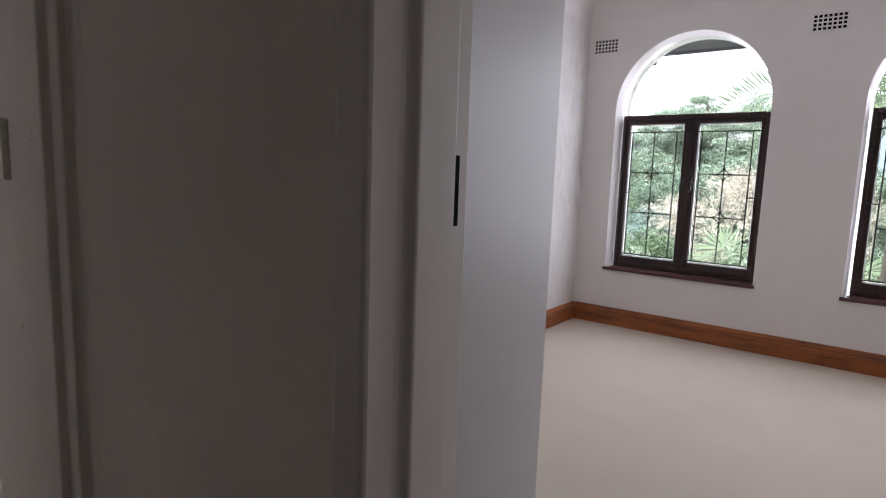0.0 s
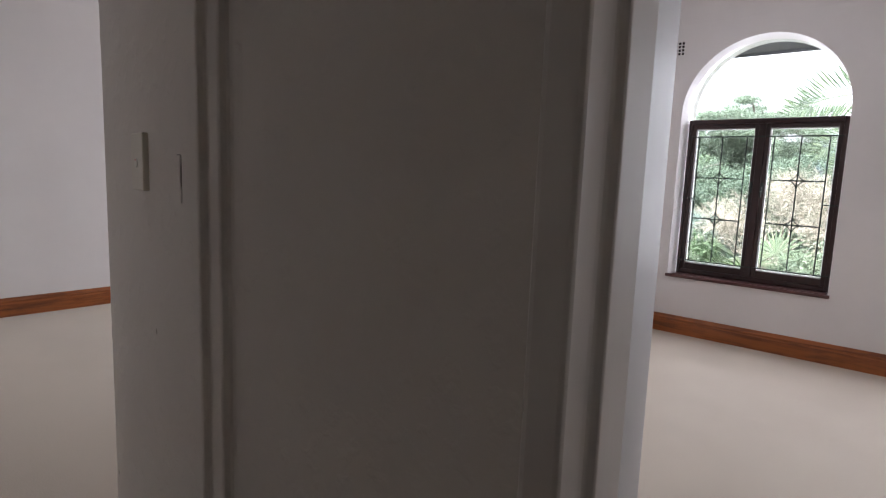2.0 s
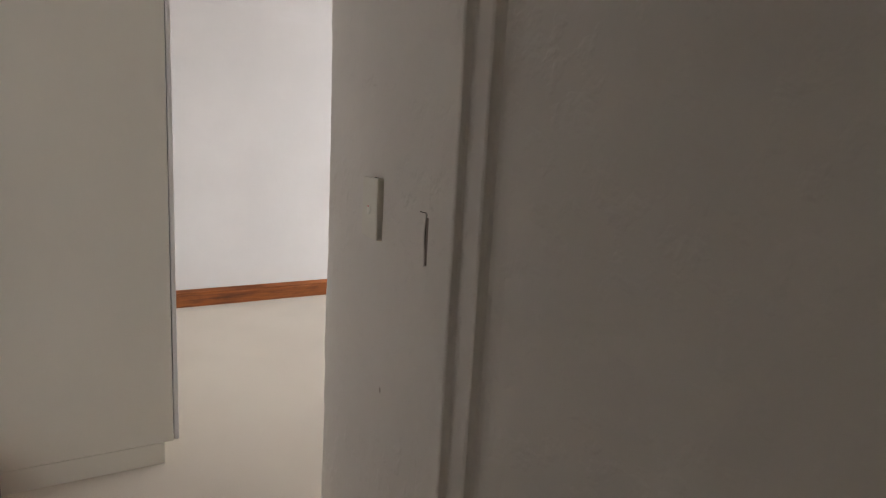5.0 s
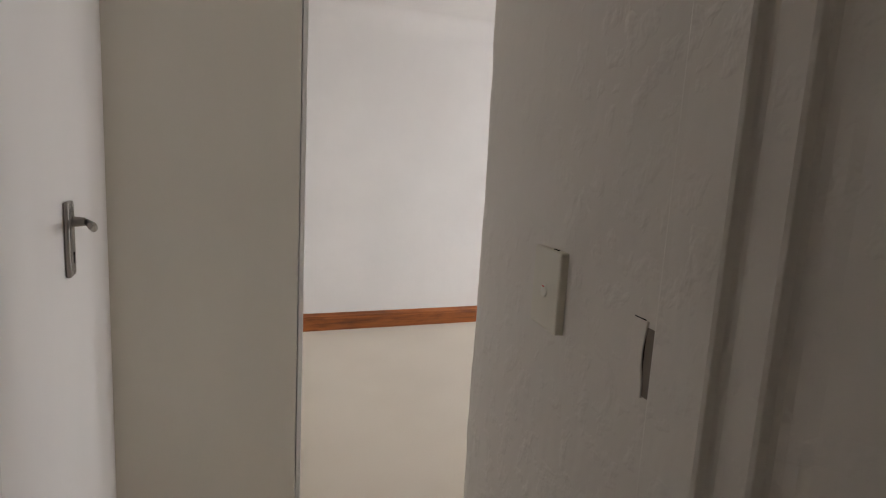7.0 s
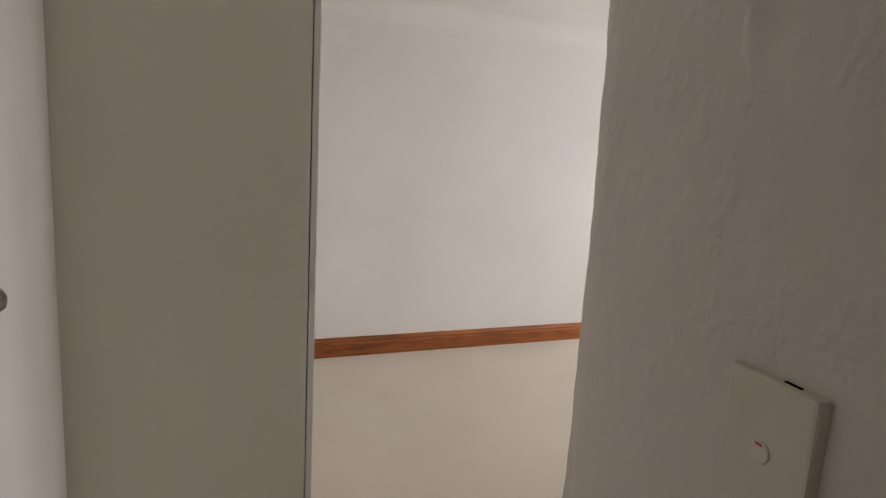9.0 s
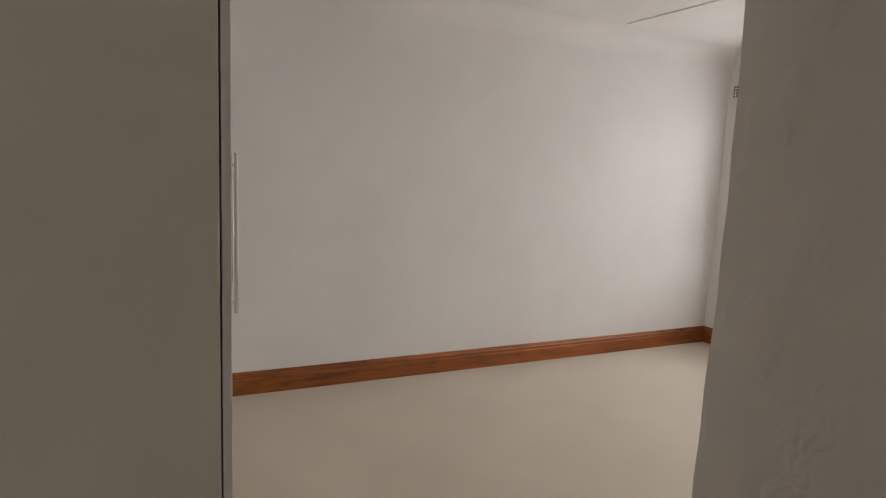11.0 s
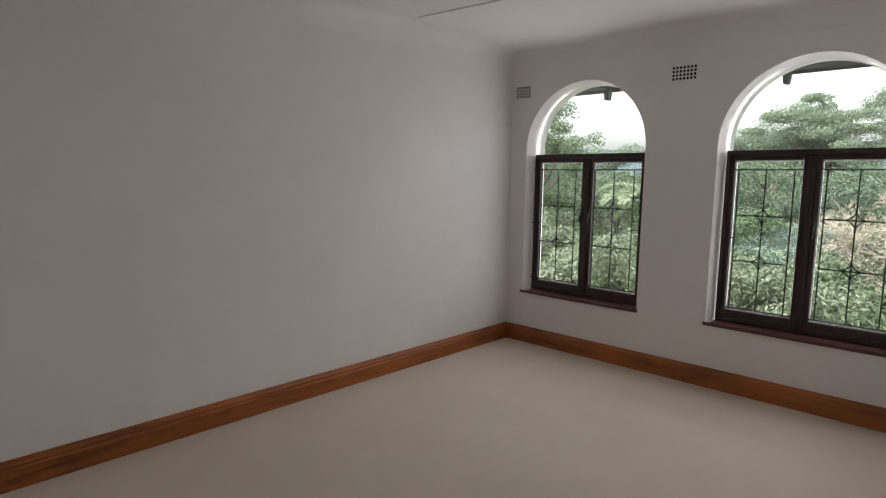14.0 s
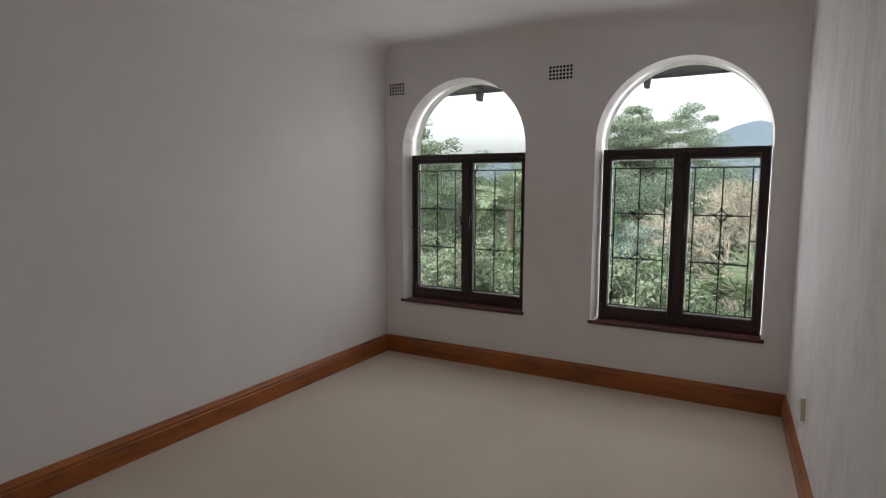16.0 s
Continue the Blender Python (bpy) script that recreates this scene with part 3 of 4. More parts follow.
# ---- closed flush door in the back wall ----
def door_leaf():
    d = tagged(new("door_1"), "white painted flush door, closed, with satin nickel lever handle", "door", "", "structure")
    d.location = (-0.28, -4.990, 0)
    bm = bmesh.new()
    box(bm, 2.718, 3.80, 0.0, 0.032, 0.012, 2.03)
    part("leaf", bm, DOORPAINT, d, bevel=0.0006)
    hx, hz = 3.285, 1.205
    h = bmesh.new()
    box(h, hx - 0.029, hx + 0.029, 0.0325, 0.044, hz - 0.090, hz + 0.090)
    plate = part("handle_plate", h, PEWTER, d, "satin nickel lever lock plate", bevel=0.004)
    bm = bmesh.new()
    box(bm, hx - 0.020, hx + 0.020, 0.044, 0.0458, hz - 0.066, hz + 0.066)
    part("raised_panel", bm, PEWTER, plate, bevel=0.0012)
    bm = bmesh.new()
    rod(bm, (hx, 0.045, hz + 0.042), (hx, 0.072, hz + 0.042), 0.013, 0.010, 16)
    pts = [(hx - 0.010, 0.068, 0.009), (hx + 0.006, 0.082, 0.009), (hx + 0.030, 0.094, 0.009), (hx + 0.062, 0.102, 0.009), (hx + 0.100, 0.105, 0.008), (hx + 0.125, 0.103, 0.007)]
    rings = []
    for k, (x, y, hh) in enumerate(pts):
        zc = hz + 0.042 - 0.006 * math.sin(math.pi * k / 5) + (0.006 if k == 5 else 0)
        rings.append([bm.verts.new((x + 0.003 * sy, y + 0.006 * sy, zc + hh * sz)) for sy, sz in ((-1, -0.7), (-1, 0.7), (-0.3, 1), (0.7, 0.8), (1, 0), (0.7, -0.8), (-0.3, -1))])
    for ra, rb in zip(rings, rings[1:]):
        for i in range(7):
            bm.faces.new((ra[i], ra[(i + 1) % 7], rb[(i + 1) % 7], rb[i]))
    bm.faces.new(rings[0])
    bm.faces.new(rings[-1])
    part("lever", bm, PEWTER, plate, bevel=0.001)
    # raised black disc and slot paint the keyhole's inner shade
    bm = bmesh.new()
    rod(bm, (hx, 0.0456, hz - 0.036), (hx, 0.0465, hz - 0.036), 0.006, 0.006, 12)
    box(bm, hx - 0.0028, hx + 0.0028, 0.0456, 0.0465, hz - 0.058, hz - 0.037)
    part("keyhole", bm, HOLE_SHADE, plate, "dark keyhole")
    for z in (hz + 0.079, hz - 0.079):
        for dx in (-0.015, 0.015):
            bm = bmesh.new()
            rod(bm, (hx + dx, 0.044, z), (hx + dx, 0.0458, z), 0.0045, 0.0035, 10)
            part("screw", bm, STEEL, plate)


door_leaf()


# ---- built-in cupboard of the first bedroom ----
def bar_handle(parent, x, y, z0, z1):
    bm = bmesh.new()
    rod(bm, (x, y + 0.027, z0), (x, y + 0.027, z1), 0.0065, 0.0065, 12)
    h = part("bar_handle", bm, STEEL, parent, "brushed steel bar handle", smooth=False)
    for z in (z0 + 0.035, z1 - 0.035):
        bm = bmesh.new()
        rod(bm, (x, y - 0.001, z), (x, y + 0.022, z), 0.005, 0.005, 10)
        part("standoff", bm, STEEL, h)


def cupboard():
    c = thing("built_in_cupboard", "tall cream built-in cupboard with steel bar handles", "cupboard", (2.48, -4.346, 0), "built-in cupboards", -3.2)
    W, D, H = 2.47, 0.635, 2.44
    bm = bmesh.new()
    box(bm, -W, 0, -D, 0, 0.095, H)
    part("body", bm, CUPBOARD, c, "cream painted end panel and carcass", bevel=0.0015)
    bm = bmesh.new()
    box(bm, -W, -0.002, -D, -0.035, 0.001, 0.093)
    part("plinth", bm, CUPBOARD, c)
    xs = [0.0, -0.71, -1.18, -1.65, -2.19, -W]
    hs = (-0.66, -1.15, -1.21, -2.155, None)
    for i, (a, b) in enumerate(zip(xs, xs[1:])):
        bm = bmesh.new()
        box(bm, b + 0.0015, a - 0.0015, 0.0035, 0.0215, 0.10, H - 0.004)
        d = part("door", bm, GLOSS, c, "white cupboard door", bevel=0.0015)
        if hs[i] is not None:
            bar_handle(d, hs[i], 0.0215, 0.99, 1.475)


cupboard()


# ---- second bedroom's door, standing wide open into the room ----
def second_door():
    d = tagged(new("door_2"), "white gloss door standing wide open into the second bedroom, colour darkened for shade", "door", "", "structure")
    d.matrix_basis = pose(4.942, -3.804, 0, 0, 0, 107.5)
    bm = bmesh.new()
    box(bm, 0.0, 0.865, 0.0, 0.038, 0.012, 2.03)
    part("leaf", bm, DOORGLOSS_SHADED, d, bevel=0.003)
    for z in (0.22, 1.79):
        bm = bmesh.new()
        rod(bm, (-0.006, -0.006, z - 0.05), (-0.006, -0.006, z + 0.05), 0.006, 0.006, 10)
        part("hinge", bm, STEEL, d, "steel butt hinge")


second_door()


# ---- wall socket ----
def wall_socket(y, z):
    x = 3.05 + 0.0375 * (-y)
    s = thing("wall_socket", "small white wall socket low on the rough wall", "socket", (x - 0.001, y, z), "", 0)
    bm = bmesh.new()
    box(bm, -0.016, 0.004, -0.035, 0.035, -0.058, 0.058)
    part("plate", bm, PLASTIC, s, bevel=0.003)
    bm = bmesh.new()
    box(bm, -0.021, -0.0165, -0.010, 0.010, 0.022, 0.040)
    part("switch", bm, IVORY, s, bevel=0.002)
    # raised black discs paint the shade inside the pin holes
    for dy, dz in ((0, 0.004), (-0.011, -0.016), (0.011, -0.016)):
        bm = bmesh.new()
        rod(bm, (-0.0162, dy, dz), (-0.0172, dy, dz), 0.0045, 0.0045, 8)
        part("pin_hole", bm, HOLE_SHADE, s)


wall_socket(-0.86, 0.365)


# ---- outside: eaves, garden trees, hills ----
def eaves():
    e = thing("eaves", "dark weathered roof eaves with gutter over the windows", "roof", (0, 0, 0))
    bm = bmesh.new()
    prism_pts = [(0.245, 2.66), (0.98, 2.37), (0.98, 2.43), (0.245, 2.72)]
    a = [bm.verts.new((-1.5, y, z)) for y, z in prism_pts]
    b = [bm.verts.new((8.5, y, z)) for y, z in prism_pts]
    for i in range(4):
        bm.faces.new((a[i], a[(i + 1) % 4], b[(i + 1) % 4], b[i]))
    bm.faces.new(a)
    bm.faces.new(b)
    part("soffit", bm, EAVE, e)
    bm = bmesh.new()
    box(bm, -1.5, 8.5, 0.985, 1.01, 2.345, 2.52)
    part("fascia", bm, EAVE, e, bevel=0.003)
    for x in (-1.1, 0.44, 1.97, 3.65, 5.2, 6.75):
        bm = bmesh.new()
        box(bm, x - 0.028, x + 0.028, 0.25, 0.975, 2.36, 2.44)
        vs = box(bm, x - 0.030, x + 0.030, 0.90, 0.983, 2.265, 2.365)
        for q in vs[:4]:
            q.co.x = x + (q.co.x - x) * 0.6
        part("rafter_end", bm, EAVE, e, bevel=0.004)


eaves()


def leaf(vs, fs, p, d, up, ln, wd):
    """One folded leaf: four corners, two triangles that share the midrib."""
    side = d.cross(up)
    if side.length < 1e-4:
        side = Vector((1, 0, 0))
    side.normalize()
    k = len(vs)
    vs += [p, p + d * ln * 0.5 + side * wd * 0.5 - up * wd * 0.15, p + d * ln, p + d * ln * 0.5 - side * wd * 0.5 - up * wd * 0.15]
    fs += [(k, k + 1, k + 2), (k, k + 2, k + 3)]


def rnd_dir(rng, up=0.0):
    while True:
        v = Vector((rng.uniform(-1, 1), rng.uniform(-1, 1), rng.uniform(-1, 1) + up))
        if 0.1 < v.length < 1.3:
            return v.normalized()


def leafy_mesh(name, rng, clumps, per, ln, wd, mat, flat=(0.55, 0.8)):
    """Clumps of leaves that lie like shingles over rounded tufts, with ragged outlines."""
    vs, fs = [], []
    for c, cr in clumps:
        squash = rng.uniform(*flat)
        for _ in range(per):
            o = rnd_dir(rng, 0.35)
            r = cr * (rng.uniform(0.8, 1.12) if rng.random() < 0.75 else rng.uniform(0.3, 0.8))
            p = c + Vector((o.x, o.y, o.z * squash)) * r
            up = (o + rnd_dir(rng) * 0.55).normalized()
            d = up.cross(rnd_dir(rng))
            if d.length < 0.05:
                continue
            d = (d.normalized() + o * 0.35 + Vector((0, 0, -0.2))).normalized()
            leaf(vs, fs, p, d, up, ln * rng.uniform(0.6, 1.35), wd * rng.uniform(0.7, 1.3))
    me = bpy.data.meshes.new(name)
    me.from_pydata([tuple(v) for v in vs], [], fs)
    me.materials.append(mat)
    return me


def tree(name, label, place, height, spread, seed, mat, per=70, clumps=70, ln=0.16, wd=0.07, flat=(0.55, 0.8), trunk_r=0.16, base=0.3, puff=1.0, umbrella=False):
    """Tapered trunk, forking limbs, and leaf clumps carried at the limb ends."""
    rng = random.Random(seed)
    t = thing(name, label, "tree", place, "garden trees")
    bm = bmesh.new()
    pts = [Vector((0, 0, -0.3))]
    for i in range(1, 7):
        pts.append(Vector((rng.uniform(-0.1, 0.1) * i * 0.4, rng.uniform(-0.1, 0.1) * i * 0.4, height * 0.8 * i / 6)))
    for i, (a, b) in enumerate(zip(pts, pts[1:])):
        rod(bm, a, b, trunk_r * (1 - 0.13 * i), trunk_r * (1 - 0.13 * (i + 1)), 8)
    part("trunk", bm, BARK, t)
    cl = []
    limbs = bmesh.new()
    n_limb = max(6, clumps // 6)
    for k in range(n_limb):
        f = base + (1 - base) * (k + rng.random()) / n_limb
        z = height * 0.8 * f
        o = pts[min(6, int(f * 6))].copy()
        o.z = z
        an = k * 2.4 + rng.uniform(-0.5, 0.5)
        reach = spread * (0.45 + 0.75 * math.sin(math.pi * min(1, 0.2 + 0.75 * f))) * rng.uniform(0.65, 1.1)
        rise = height * 0.2 * rng.uniform(0.2, 1.0)
        if umbrella:
            reach = spread * rng.uniform(0.2, 1.25)
            rise = height * 0.2 * (1 - 0.6 * (reach / spread / 1.25) ** 2) * rng.uniform(0.45, 1.0)
        end = o + Vector((math.cos(an) * reach, math.sin(an) * reach, rise))
        mid = o.lerp(end, 0.5) + Vector((0, 0, rise * 0.25))
        rod(limbs, o, mid, trunk_r * 0.32, trunk_r * 0.2, 5)
        rod(limbs, mid, end, trunk_r * 0.2, trunk_r * 0.07, 5)
        for _ in range(max(1, clumps // n_limb)):
            s = rng.uniform(0.45, 1.05)
            c = o.lerp(end, s) + Vector((rng.gauss(0, 1), rng.gauss(0, 1), rng.gauss(0, 0.5))) * spread * 0.16
            cl.append((c, spread * rng.uniform(0.10, 0.26) * puff))
    part("limbs", limbs, BARK, t)
    ob = new("crown", leafy_mesh("crown", rng, cl, per, ln, wd, mat, flat))
    ob.parent = t
    return t


def shrub(label, place, r, h, seed, mat, clumps=40, per=80, ln=0.12, wd=0.05):
    rng = random.Random(seed)
    t = thing("shrub", label, "shrub", place, "garden shrubs")
    bm = bmesh.new()
    for k in range(7):
        an = k * 0.9 + rng.random()
        rod(bm, (0, 0, -0.3), (math.cos(an) * r * 0.6, math.sin(an) * r * 0.6, h * rng.uniform(0.6, 0.9)), 0.05, 0.012, 5)
    part("stems", bm, BARK, t)
    cl = []
    for _ in range(clumps):
        o = rnd_dir(rng, 0.4)
        cl.append((Vector((o.x * r, o.y * r, max(0.15, (0.5 + 0.5 * o.z) * h))) * rng.uniform(0.75, 1.0), r * rng.uniform(0.16, 0.3)))
    ob = new("foliage", leafy_mesh("foliage", rng, cl, per, ln, wd, mat))
    ob.parent = t
    return t


def palm(label, place, trunk_h, n, length, seed, mat, droop=0.9, start=0.0, blade=0.035, fronds=None):
    """Feather palm: ringed trunk, arching fronds with narrow leaflets."""
    rng = random.Random(seed)
    t = thing("palm_tree", label, "palm", place, "garden palms")
    bm = bmesh.new()
    for i in range(10):
        rod(bm, (0, 0, trunk_h * i / 10 - 0.2), (0, 0, trunk_h * (i + 1) / 10 - 0.2), 0.13 - 0.004 * i, 0.115 - 0.004 * i, 10)
    part("trunk", bm, BARK, t)
    roll = 0.0
    for k in range(n):
        an = start + 2 * math.pi * k / n + rng.uniform(-0.2, 0.2)
        lift = rng.uniform(0.35, 1.25)
        if fronds:
            an, lift, length, roll = fronds[k]
        vs, fs = [], []
        d = Vector((math.cos(an) * math.cos(lift), math.sin(an) * math.cos(lift), math.sin(lift)))
        p = Vector((0, 0, trunk_h - 0.25))
        S = 26
        for i in range(S):
            q = p + d * length / S
            side = d.cross(Vector((0, 0, 1))).normalized()
            up = side.cross(d).normalized()
            side, up = side * math.cos(roll) + up * math.sin(roll), up * math.cos(roll) - side * math.sin(roll)
            kk = len(vs)
            wdt = 0.016 * (1 - i / S) + 0.004
            vs += [p - side * wdt, p + side * wdt, q + side * wdt, q - side * wdt]
            fs.append((kk, kk + 1, kk + 2, kk + 3))
            if i > 3:
                ll = length * 0.30 * math.sin(math.pi * (0.12 + 0.83 * i / S)) * rng.uniform(0.85, 1.1)
                for sgn in (-1, 1):
                    for h in (0.0, 0.5):
                        w = (side * sgn + d * 0.55 + up * 0.25 + Vector((0, 0, -0.25)) * rng.random()).normalized()
                        leaf(vs, fs, p.lerp(q, h), w, up, ll, blade)
            p = q
            d = (d + Vector((0, 0, -droop * 1.6 / S * (0.4 + i / S)))).normalized()
        me = bpy.data.meshes.new("frond")
        me.from_pydata([tuple(v) for v in vs], [], fs)
        me.materials.append(mat)
        ob = new("frond", me)
        ob.parent = t
    return t


def fan_palm(label, place, n, seed, mat, size=0.75, stalk=1.0):
    """Low fan palm: stalks ending in round fans of narrow blades."""
    rng = random.Random(seed)
    t = thing("fan_palm", label, "palm", place, "garden palms")
    bm = bmesh.new()
    rod(bm, (0, 0, -0.3), (0, 0, 0.5), 0.12, 0.1, 8)
    part("trunk", bm, BARK, t)
    for k in range(n):
        an, lift = k * 2.4 + rng.random() * 0.6, rng.uniform(0.2, 1.3)
        d = Vector((math.cos(an) * math.cos(lift), math.sin(an) * math.cos(lift), math.sin(lift)))
        o, e = Vector((0, 0, 0.4)), Vector((0, 0, 0.4)) + d * stalk * rng.uniform(0.8, 1.3)
        vs, fs = [], []
        side = d.cross(Vector((0, 0, 1))).normalized()
        up = side.cross(d)
        vs += [o - side * 0.012, o + side * 0.012, e + side * 0.008, e - side * 0.008]
        fs.append((0, 1, 2, 3))
        axis = (d + Vector((0, 0, -0.6))).normalized()
        upn = side.cross(axis).normalized()
        for i in range(34):
            a = radians(-125 + 250 * i / 33)
            w = (axis * math.cos(a) + side * math.sin(a) + Vector((0, 0, -0.22 * rng.random()))).normalized()
            leaf(vs, fs, e, w, upn, size * rng.uniform(0.85, 1.05), 0.05)
        me = bpy.data.meshes.new("fan")
        me.from_pydata([tuple(v) for v in vs], [], fs)
        me.materials.append(mat)
        ob = new("fan", me)
        ob.parent = t
    return t


def bare_tree(label, place, height, spread, seed):
    """Pale leafless tree of many fine forking twigs."""
    rng = random.Random(seed)
    t = thing("bare_tree", label, "tree", place, "garden trees")
    limbs, vs, fs = bmesh.new(), [], []

    def twig(p, q, r):
        s = (q - p).orthogonal().normalized() * r
        s2 = (q - p).cross(s).normalized() * r
        k = len(vs)
        vs.extend([p + s, p - s * 0.5 + s2 * 0.87, p - s * 0.5 - s2 * 0.87, q])
        fs.extend([(k, k + 1, k + 3), (k + 1, k + 2, k + 3), (k + 2, k, k + 3)])

    def grow(p, d, ln, r, depth):
        q = p + d * ln
        if depth <= 2:
            rod(limbs, p, q, r, r * 0.7, 6)
        else:
            twig(p, q, r)
        if depth >= 7:
            return
        for _ in range(3 if depth < 3 or depth > 5 else 4):
            nd = (d + rnd_dir(rng, 0.1 if depth < 5 else 0.0) * 0.85).normalized()
            grow(p.lerp(q, rng.uniform(0.6, 1.0)), nd, ln * rng.uniform(0.62, 0.82), max(0.0095, r * 0.6), depth + 1)
    grow(Vector((0, 0, -0.2)), Vector((0, 0, 1)), height * 0.3, 0.11, 0)
    part("limbs", limbs, TWIG, t)
    me = bpy.data.meshes.new("twigs")
    me.from_pydata([tuple(v) for v in vs], [], fs)
    me.materials.append(TWIG)
    ob = new("twigs", me)
    ob.parent = t
    return t


LEAF_A = leaf_mat("broadleaf_green", (0.036, 0.066, 0.032), (0.105, 0.145, 0.072))
# leaf greens paled to carry some aerial haze in the colour
LEAF_B = leaf_mat("mid_green_haze_tint", (0.055, 0.085, 0.058), (0.115, 0.15, 0.10))
LEAF_C = leaf_mat("grey_green_shrub", (0.052, 0.080, 0.046), (0.225, 0.25, 0.175))
LEAF_D = leaf_mat("palm_green", (0.04, 0.065, 0.034), (0.10, 0.13, 0.06))
# distance haze is mixed into these leaf colours, paler than real foliage
FAR = leaf_mat("far_woods_haze_tint", (0.08, 0.112, 0.078), (0.165, 0.205, 0.145))
LEAF_E = leaf_mat("blue_green_feathery", (0.085, 0.125, 0.105), (0.15, 0.195, 0.165))
LEAF_P = leaf_mat("pale_palm_green", (0.11, 0.14, 0.085), (0.20, 0.235, 0.155))

GZ = -3.2


def ground():
    bm = bmesh.new()
    ys = [0.3, 6, 14, 30, 60, 140, 400, 1500]
    zs = [GZ, GZ, GZ - 1.0, GZ - 2.5, GZ - 3, GZ, GZ + 4, GZ + 6]
    xs = [-1500, -300, -80, -30, -10, 0, 10, 30, 80, 300, 1500]
    grid = [[bm.verts.new((x, y, z + (2.0 * math.sin(x * 0.05) if y > 10 else 0))) for x in xs] for y, z in zip(ys, zs)]
    for a, b in zip(grid, grid[1:]):
        for i in range(len(xs) - 1):
            bm.faces.new((a[i], a[i + 1], b[i + 1], b[i]))
    g = [bm.verts.new((x, -1500, GZ)) for x in xs]
    for i in range(len(xs) - 1):
        bm.faces.new((g[i], g[i + 1], grid[0][i + 1], grid[0][i]))
    return structure("ground", bm, GROUND, "garden slope falling away below the windows")


ground()


def hills():
    bm = bmesh.new()
    for r, h, seed in ((420, 36, 1.0), (700, 70, 7.0)):
        prev = None
        for k in range(121):
            a = radians(-80 + 200 * k / 120)
            x, y = -math.sin(a) * r, math.cos(a) * r
            z = h * (0.55 + 0.45 * noise.noise(Vector((a * 2.2, seed, 0)))) + 2.0 * noise.noise(Vector((a * 60, seed, 1))) + h * 0.52 * math.exp(-((a - 0.0) / 0.075) ** 2)
            cur = [bm.verts.new((x, y, -10)), bm.verts.new((x, y, z)), bm.verts.new((x * 1.3, y * 1.3, z * 0.9))]
            if prev:
                for i in range(2):
                    bm.faces.new((prev[i], cur[i], cur[i + 1], prev[i + 1]))
            prev = cur
    # blue of the air between is painted straight onto the hills
    m = material("hill_blue_haze_tint", (0.105, 0.13, 0.16), 1.0, 0, 0.0)[0]
    return structure("backdrop", bm, m, "wooded hills in the distance, coloured blue for haze")


hills()


# ---- planting ----
# near shrubs, tops just below the sills' sight line
s1 = shrub("dense grey-green shrub with pale new leaves", (0.9, 6.0, GZ), 1.5, 3.55, 11, LEAF_C, 95, 150, 0.125, 0.044)
s2 = shrub("dense grey-green shrub with pale new leaves", (-2.0, 5.2, GZ), 1.4, 3.5, 12, LEAF_C, 95, 150, 0.125, 0.044)
s3 = shrub("dark green leafy shrub in the garden", (1.9, 6.6, GZ), 1.2, 2.9, 13, LEAF_A, 80, 150, 0.115, 0.045)
for src, x, y, sc, rz in ((s1, 4.2, 7.2, 0.95, 40), (s2, -4.4, 7.4, 1.05, 120), (s3, -0.4, 7.4, 1.15, 60), (s1, -6.8, 8.6, 1.1, 200), (s2, 6.6, 6.6, 0.95, 10), (s3, 5.4, 5.2, 0.9, 80), (s1, -2.9, 9.2, 1.0, 310), (s3, 0.9, 9.6, 1.1, 150), (s2, -8.9, 11.0, 1.15, 70), (s3, 3.6, 10.4, 0.95, 220), (s3, -1.55, 7.0, 1.2, 15)):
    o = copy_thing(src, pose(x, y, GZ, 0, 0, rz))
    o.scale = (sc, sc, sc)

fan_palm("low fan palm with radiating blades", (2.85, 8.3, -2.1), 18, 3, LEAF_D, 0.75, 1.25)
fan_palm("low fan palm with radiating blades", (4.7, 8.8, -2.0), 16, 4, LEAF_D, 0.85, 1.1)
reach = [(3.19, 0.50, 1.75, 1.25), (2.85, 0.25, 1.6, 1.0), (3.5, 0.95, 1.5, 0.9), (3.30, 0.02, 1.35, 1.2), (2.95, -0.25, 1.2, 1.0), (2.3, 0.75, 1.7, 0.4), (1.6, 0.5, 1.7, 0.0), (0.9, 0.8, 1.7, -0.4), (0.2, 0.5, 1.7, -1.0), (5.5, 0.7, 1.6, -0.6), (4.7, 0.6, 1.3, 0.0), (4.1, 0.35, 1.3, 0.5), (1.2, 1.2, 1.6, 0.0)]
palm("feather palm with arching green fronds", (5.62, 2.35, GZ), 5.30, 13, 1.7, 5, LEAF_D, 0.85, blade=0.022, fronds=reach)
palm("young palm with drooping pale fronds", (-2.05, 7.9, GZ), 4.35, 12, 1.45, 6, LEAF_P, 1.5, 1.0)
bare_tree("pale leafless tree with a tangle of fine twigs", (2.45, 13.6, GZ), 6.6, 3, 2)
bare_tree("pale leafless tree with a tangle of fine twigs", (3.7, 14.6, GZ), 6.8, 3, 9)

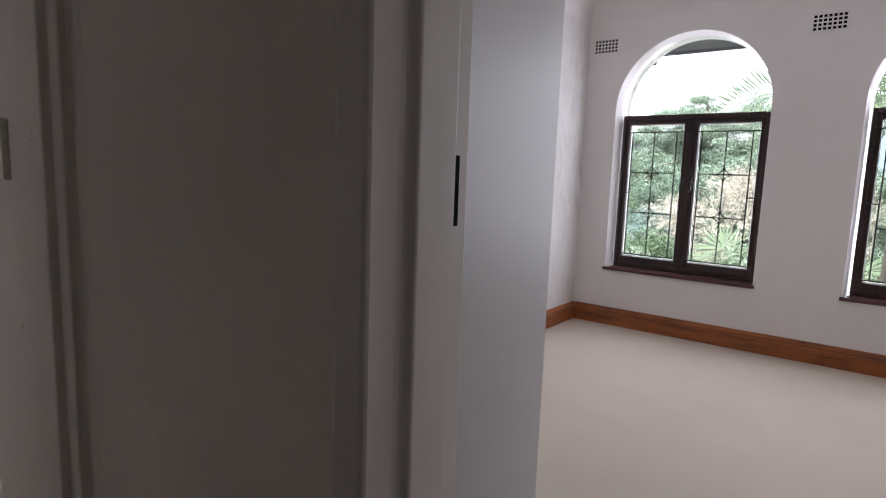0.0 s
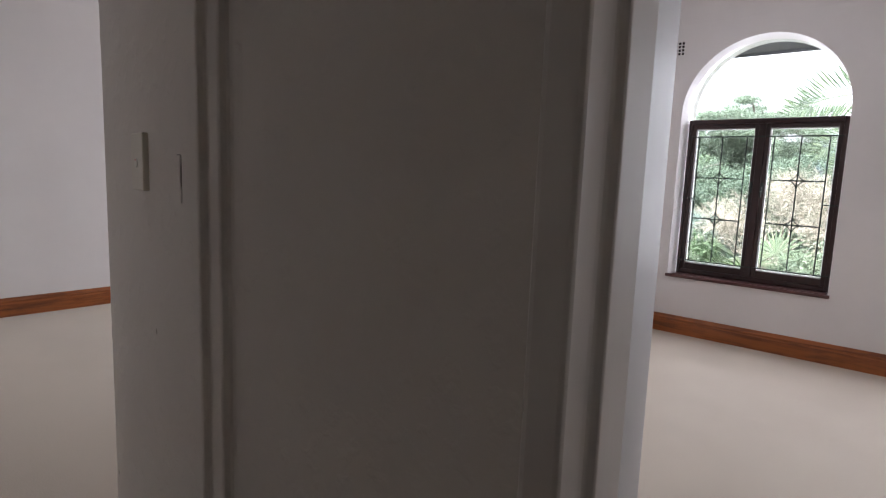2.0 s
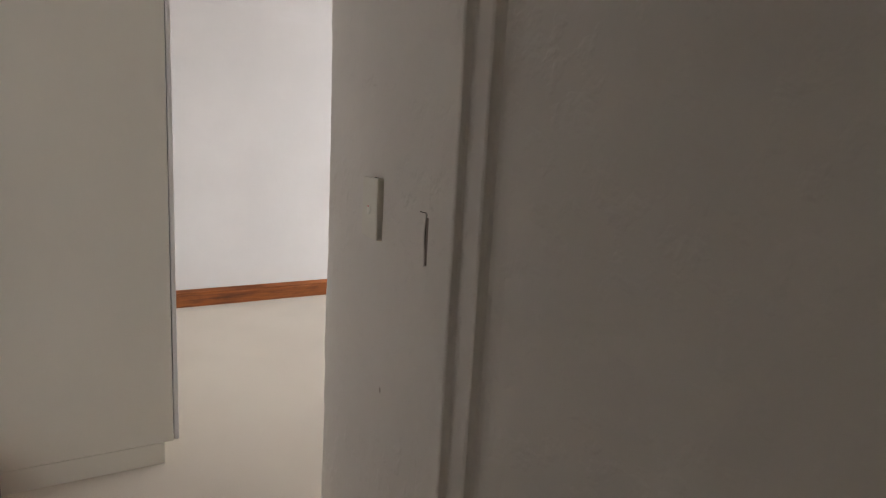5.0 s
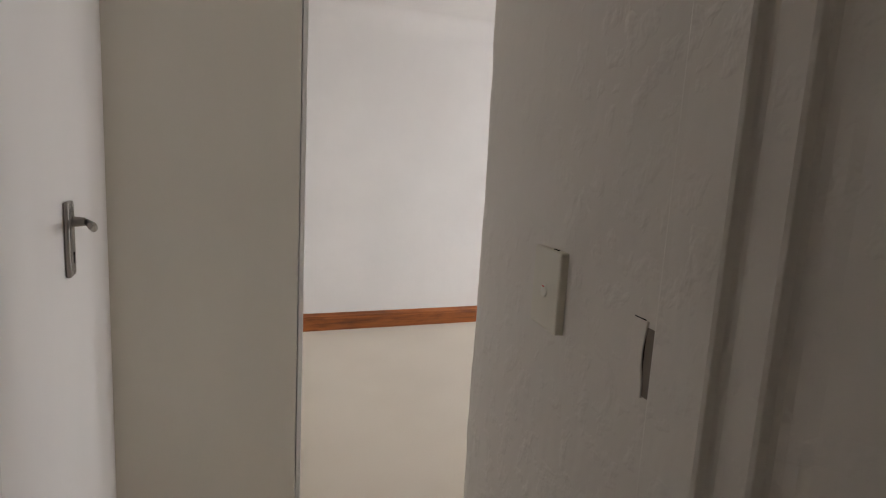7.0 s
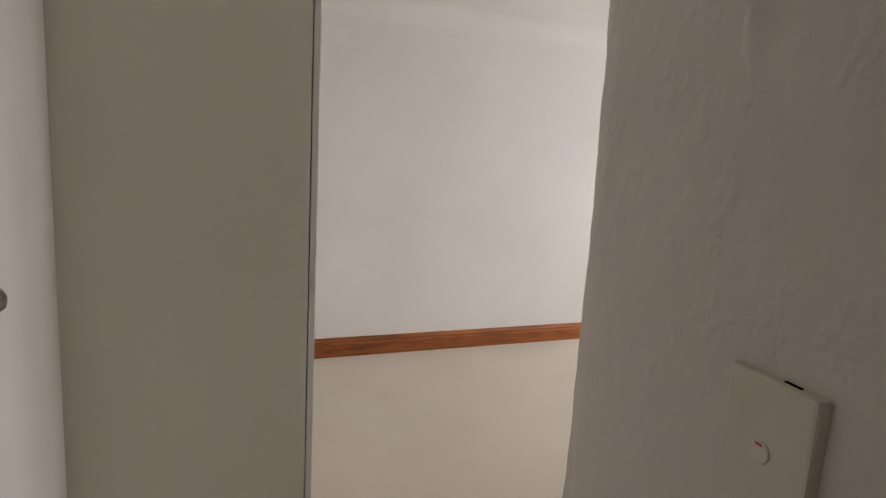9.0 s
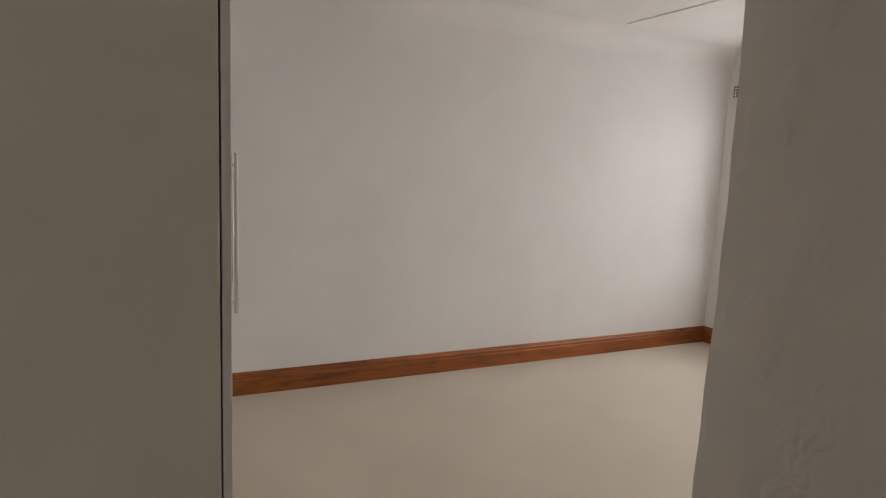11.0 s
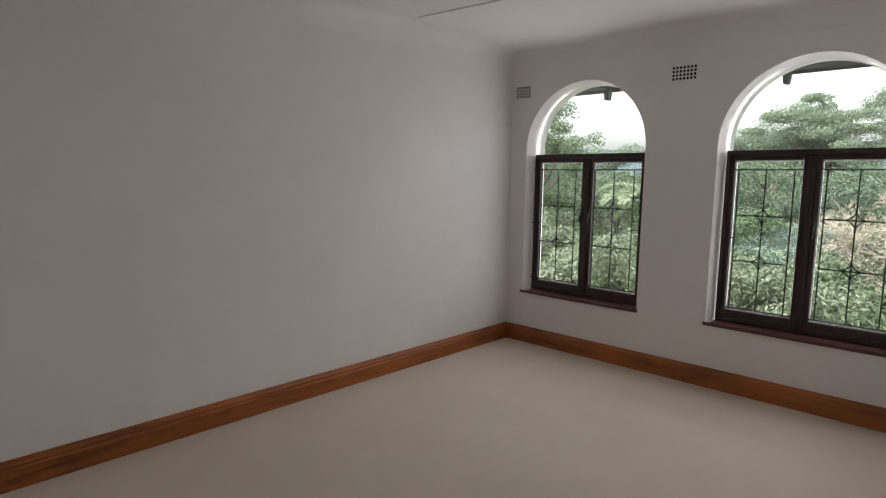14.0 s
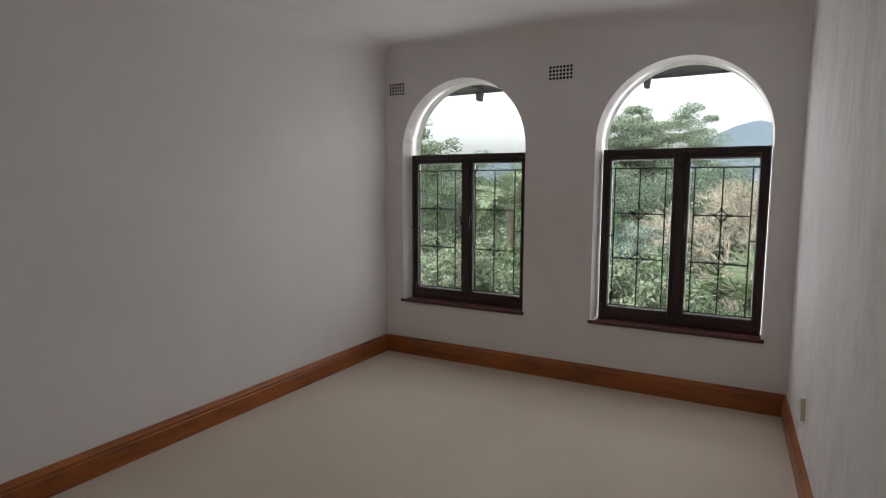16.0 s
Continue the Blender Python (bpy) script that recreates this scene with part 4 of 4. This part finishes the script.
# middle row
t1 = tree("tree", "leafy green tree in the middle of the garden", (-6.9, 10.8, GZ), 7.4, 1.9, 21, LEAF_A, clumps=120, per=190, ln=0.085, wd=0.042)
t2 = tree("tree", "green feathery tree beyond the shrubs, leaf colour paled for haze", (0.0, 17.5, GZ - 1.2), 6.5, 2.8, 22, LEAF_B, clumps=150, per=240, ln=0.095, wd=0.045, flat=(0.4, 0.6))
t3 = tree("tree", "light green broadleaf tree beyond the shrubs", (-3.9, 14.5, GZ - 1), 6.0, 2.5, 23, LEAF_A, clumps=130, per=230, ln=0.095, wd=0.05)
t4 = tree("tree", "blue-green tree with flat feathery layers", (-0.3, 13.2, GZ - 0.7), 4.3, 1.7, 24, LEAF_E, clumps=90, per=240, ln=0.085, wd=0.03, flat=(0.22, 0.38), base=0.55, puff=1.5)
for src, x, y, sc, rz in ((t2, 6.6, 18.5, 1.0, 90), (t2, 3.4, 19.5, 0.98, 40), (t1, -9.6, 13.0, 0.95, 140), (t2, -7.6, 17.5, 1.05, 200), (t3, -12.5, 16.5, 1.1, 270), (t3, 10.0, 15.0, 0.95, 10), (t2, -15.0, 21.0, 1.15, 50), (t2, -3.0, 21.0, 1.1, 310), (t4, -5.2, 12.0, 1.0, 110), (t3, -5.0, 24.0, 1.25, 20), (t2, 0.8, 23.5, 1.15, 190)):
    o = copy_thing(src, pose(x, y, GZ - 1.2, 0, 0, rz))
    o.scale = (sc, sc, sc)

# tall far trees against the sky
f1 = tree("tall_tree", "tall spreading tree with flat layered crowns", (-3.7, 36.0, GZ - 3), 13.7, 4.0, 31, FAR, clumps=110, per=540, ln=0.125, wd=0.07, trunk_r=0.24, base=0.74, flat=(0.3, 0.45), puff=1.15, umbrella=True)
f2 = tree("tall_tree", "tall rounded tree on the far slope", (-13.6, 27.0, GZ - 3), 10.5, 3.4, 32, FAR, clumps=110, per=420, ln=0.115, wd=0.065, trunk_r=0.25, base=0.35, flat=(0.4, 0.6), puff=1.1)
for src, x, y, sc, rz in ((f2, -9.4, 31.0, 0.98, 70), (f1, -4.7, 38.5, 0.88, 130), (f2, 5.5, 37.0, 0.9, 200), (f2, -19.2, 27.0, 1.34, 10), (f1, -28.0, 36.0, 1.0, 260), (f2, 11.0, 34.0, 1.0, 300), (f1, -14.5, 42.0, 0.72, 30), (f2, -34.0, 34.0, 1.2, 150), (f1, 18.0, 40.0, 0.9, 80), (f2, -1.0, 31.0, 0.82, 220), (f2, -24.5, 31.0, 1.2, 330), (f1, -7.8, 36.5, 0.87, 100), (f2, -5.2, 30.0, 0.84, 160)):
    o = copy_thing(src, pose(x, y, GZ - 3.2, 0, 0, rz))
    o.scale = (sc, sc, sc)
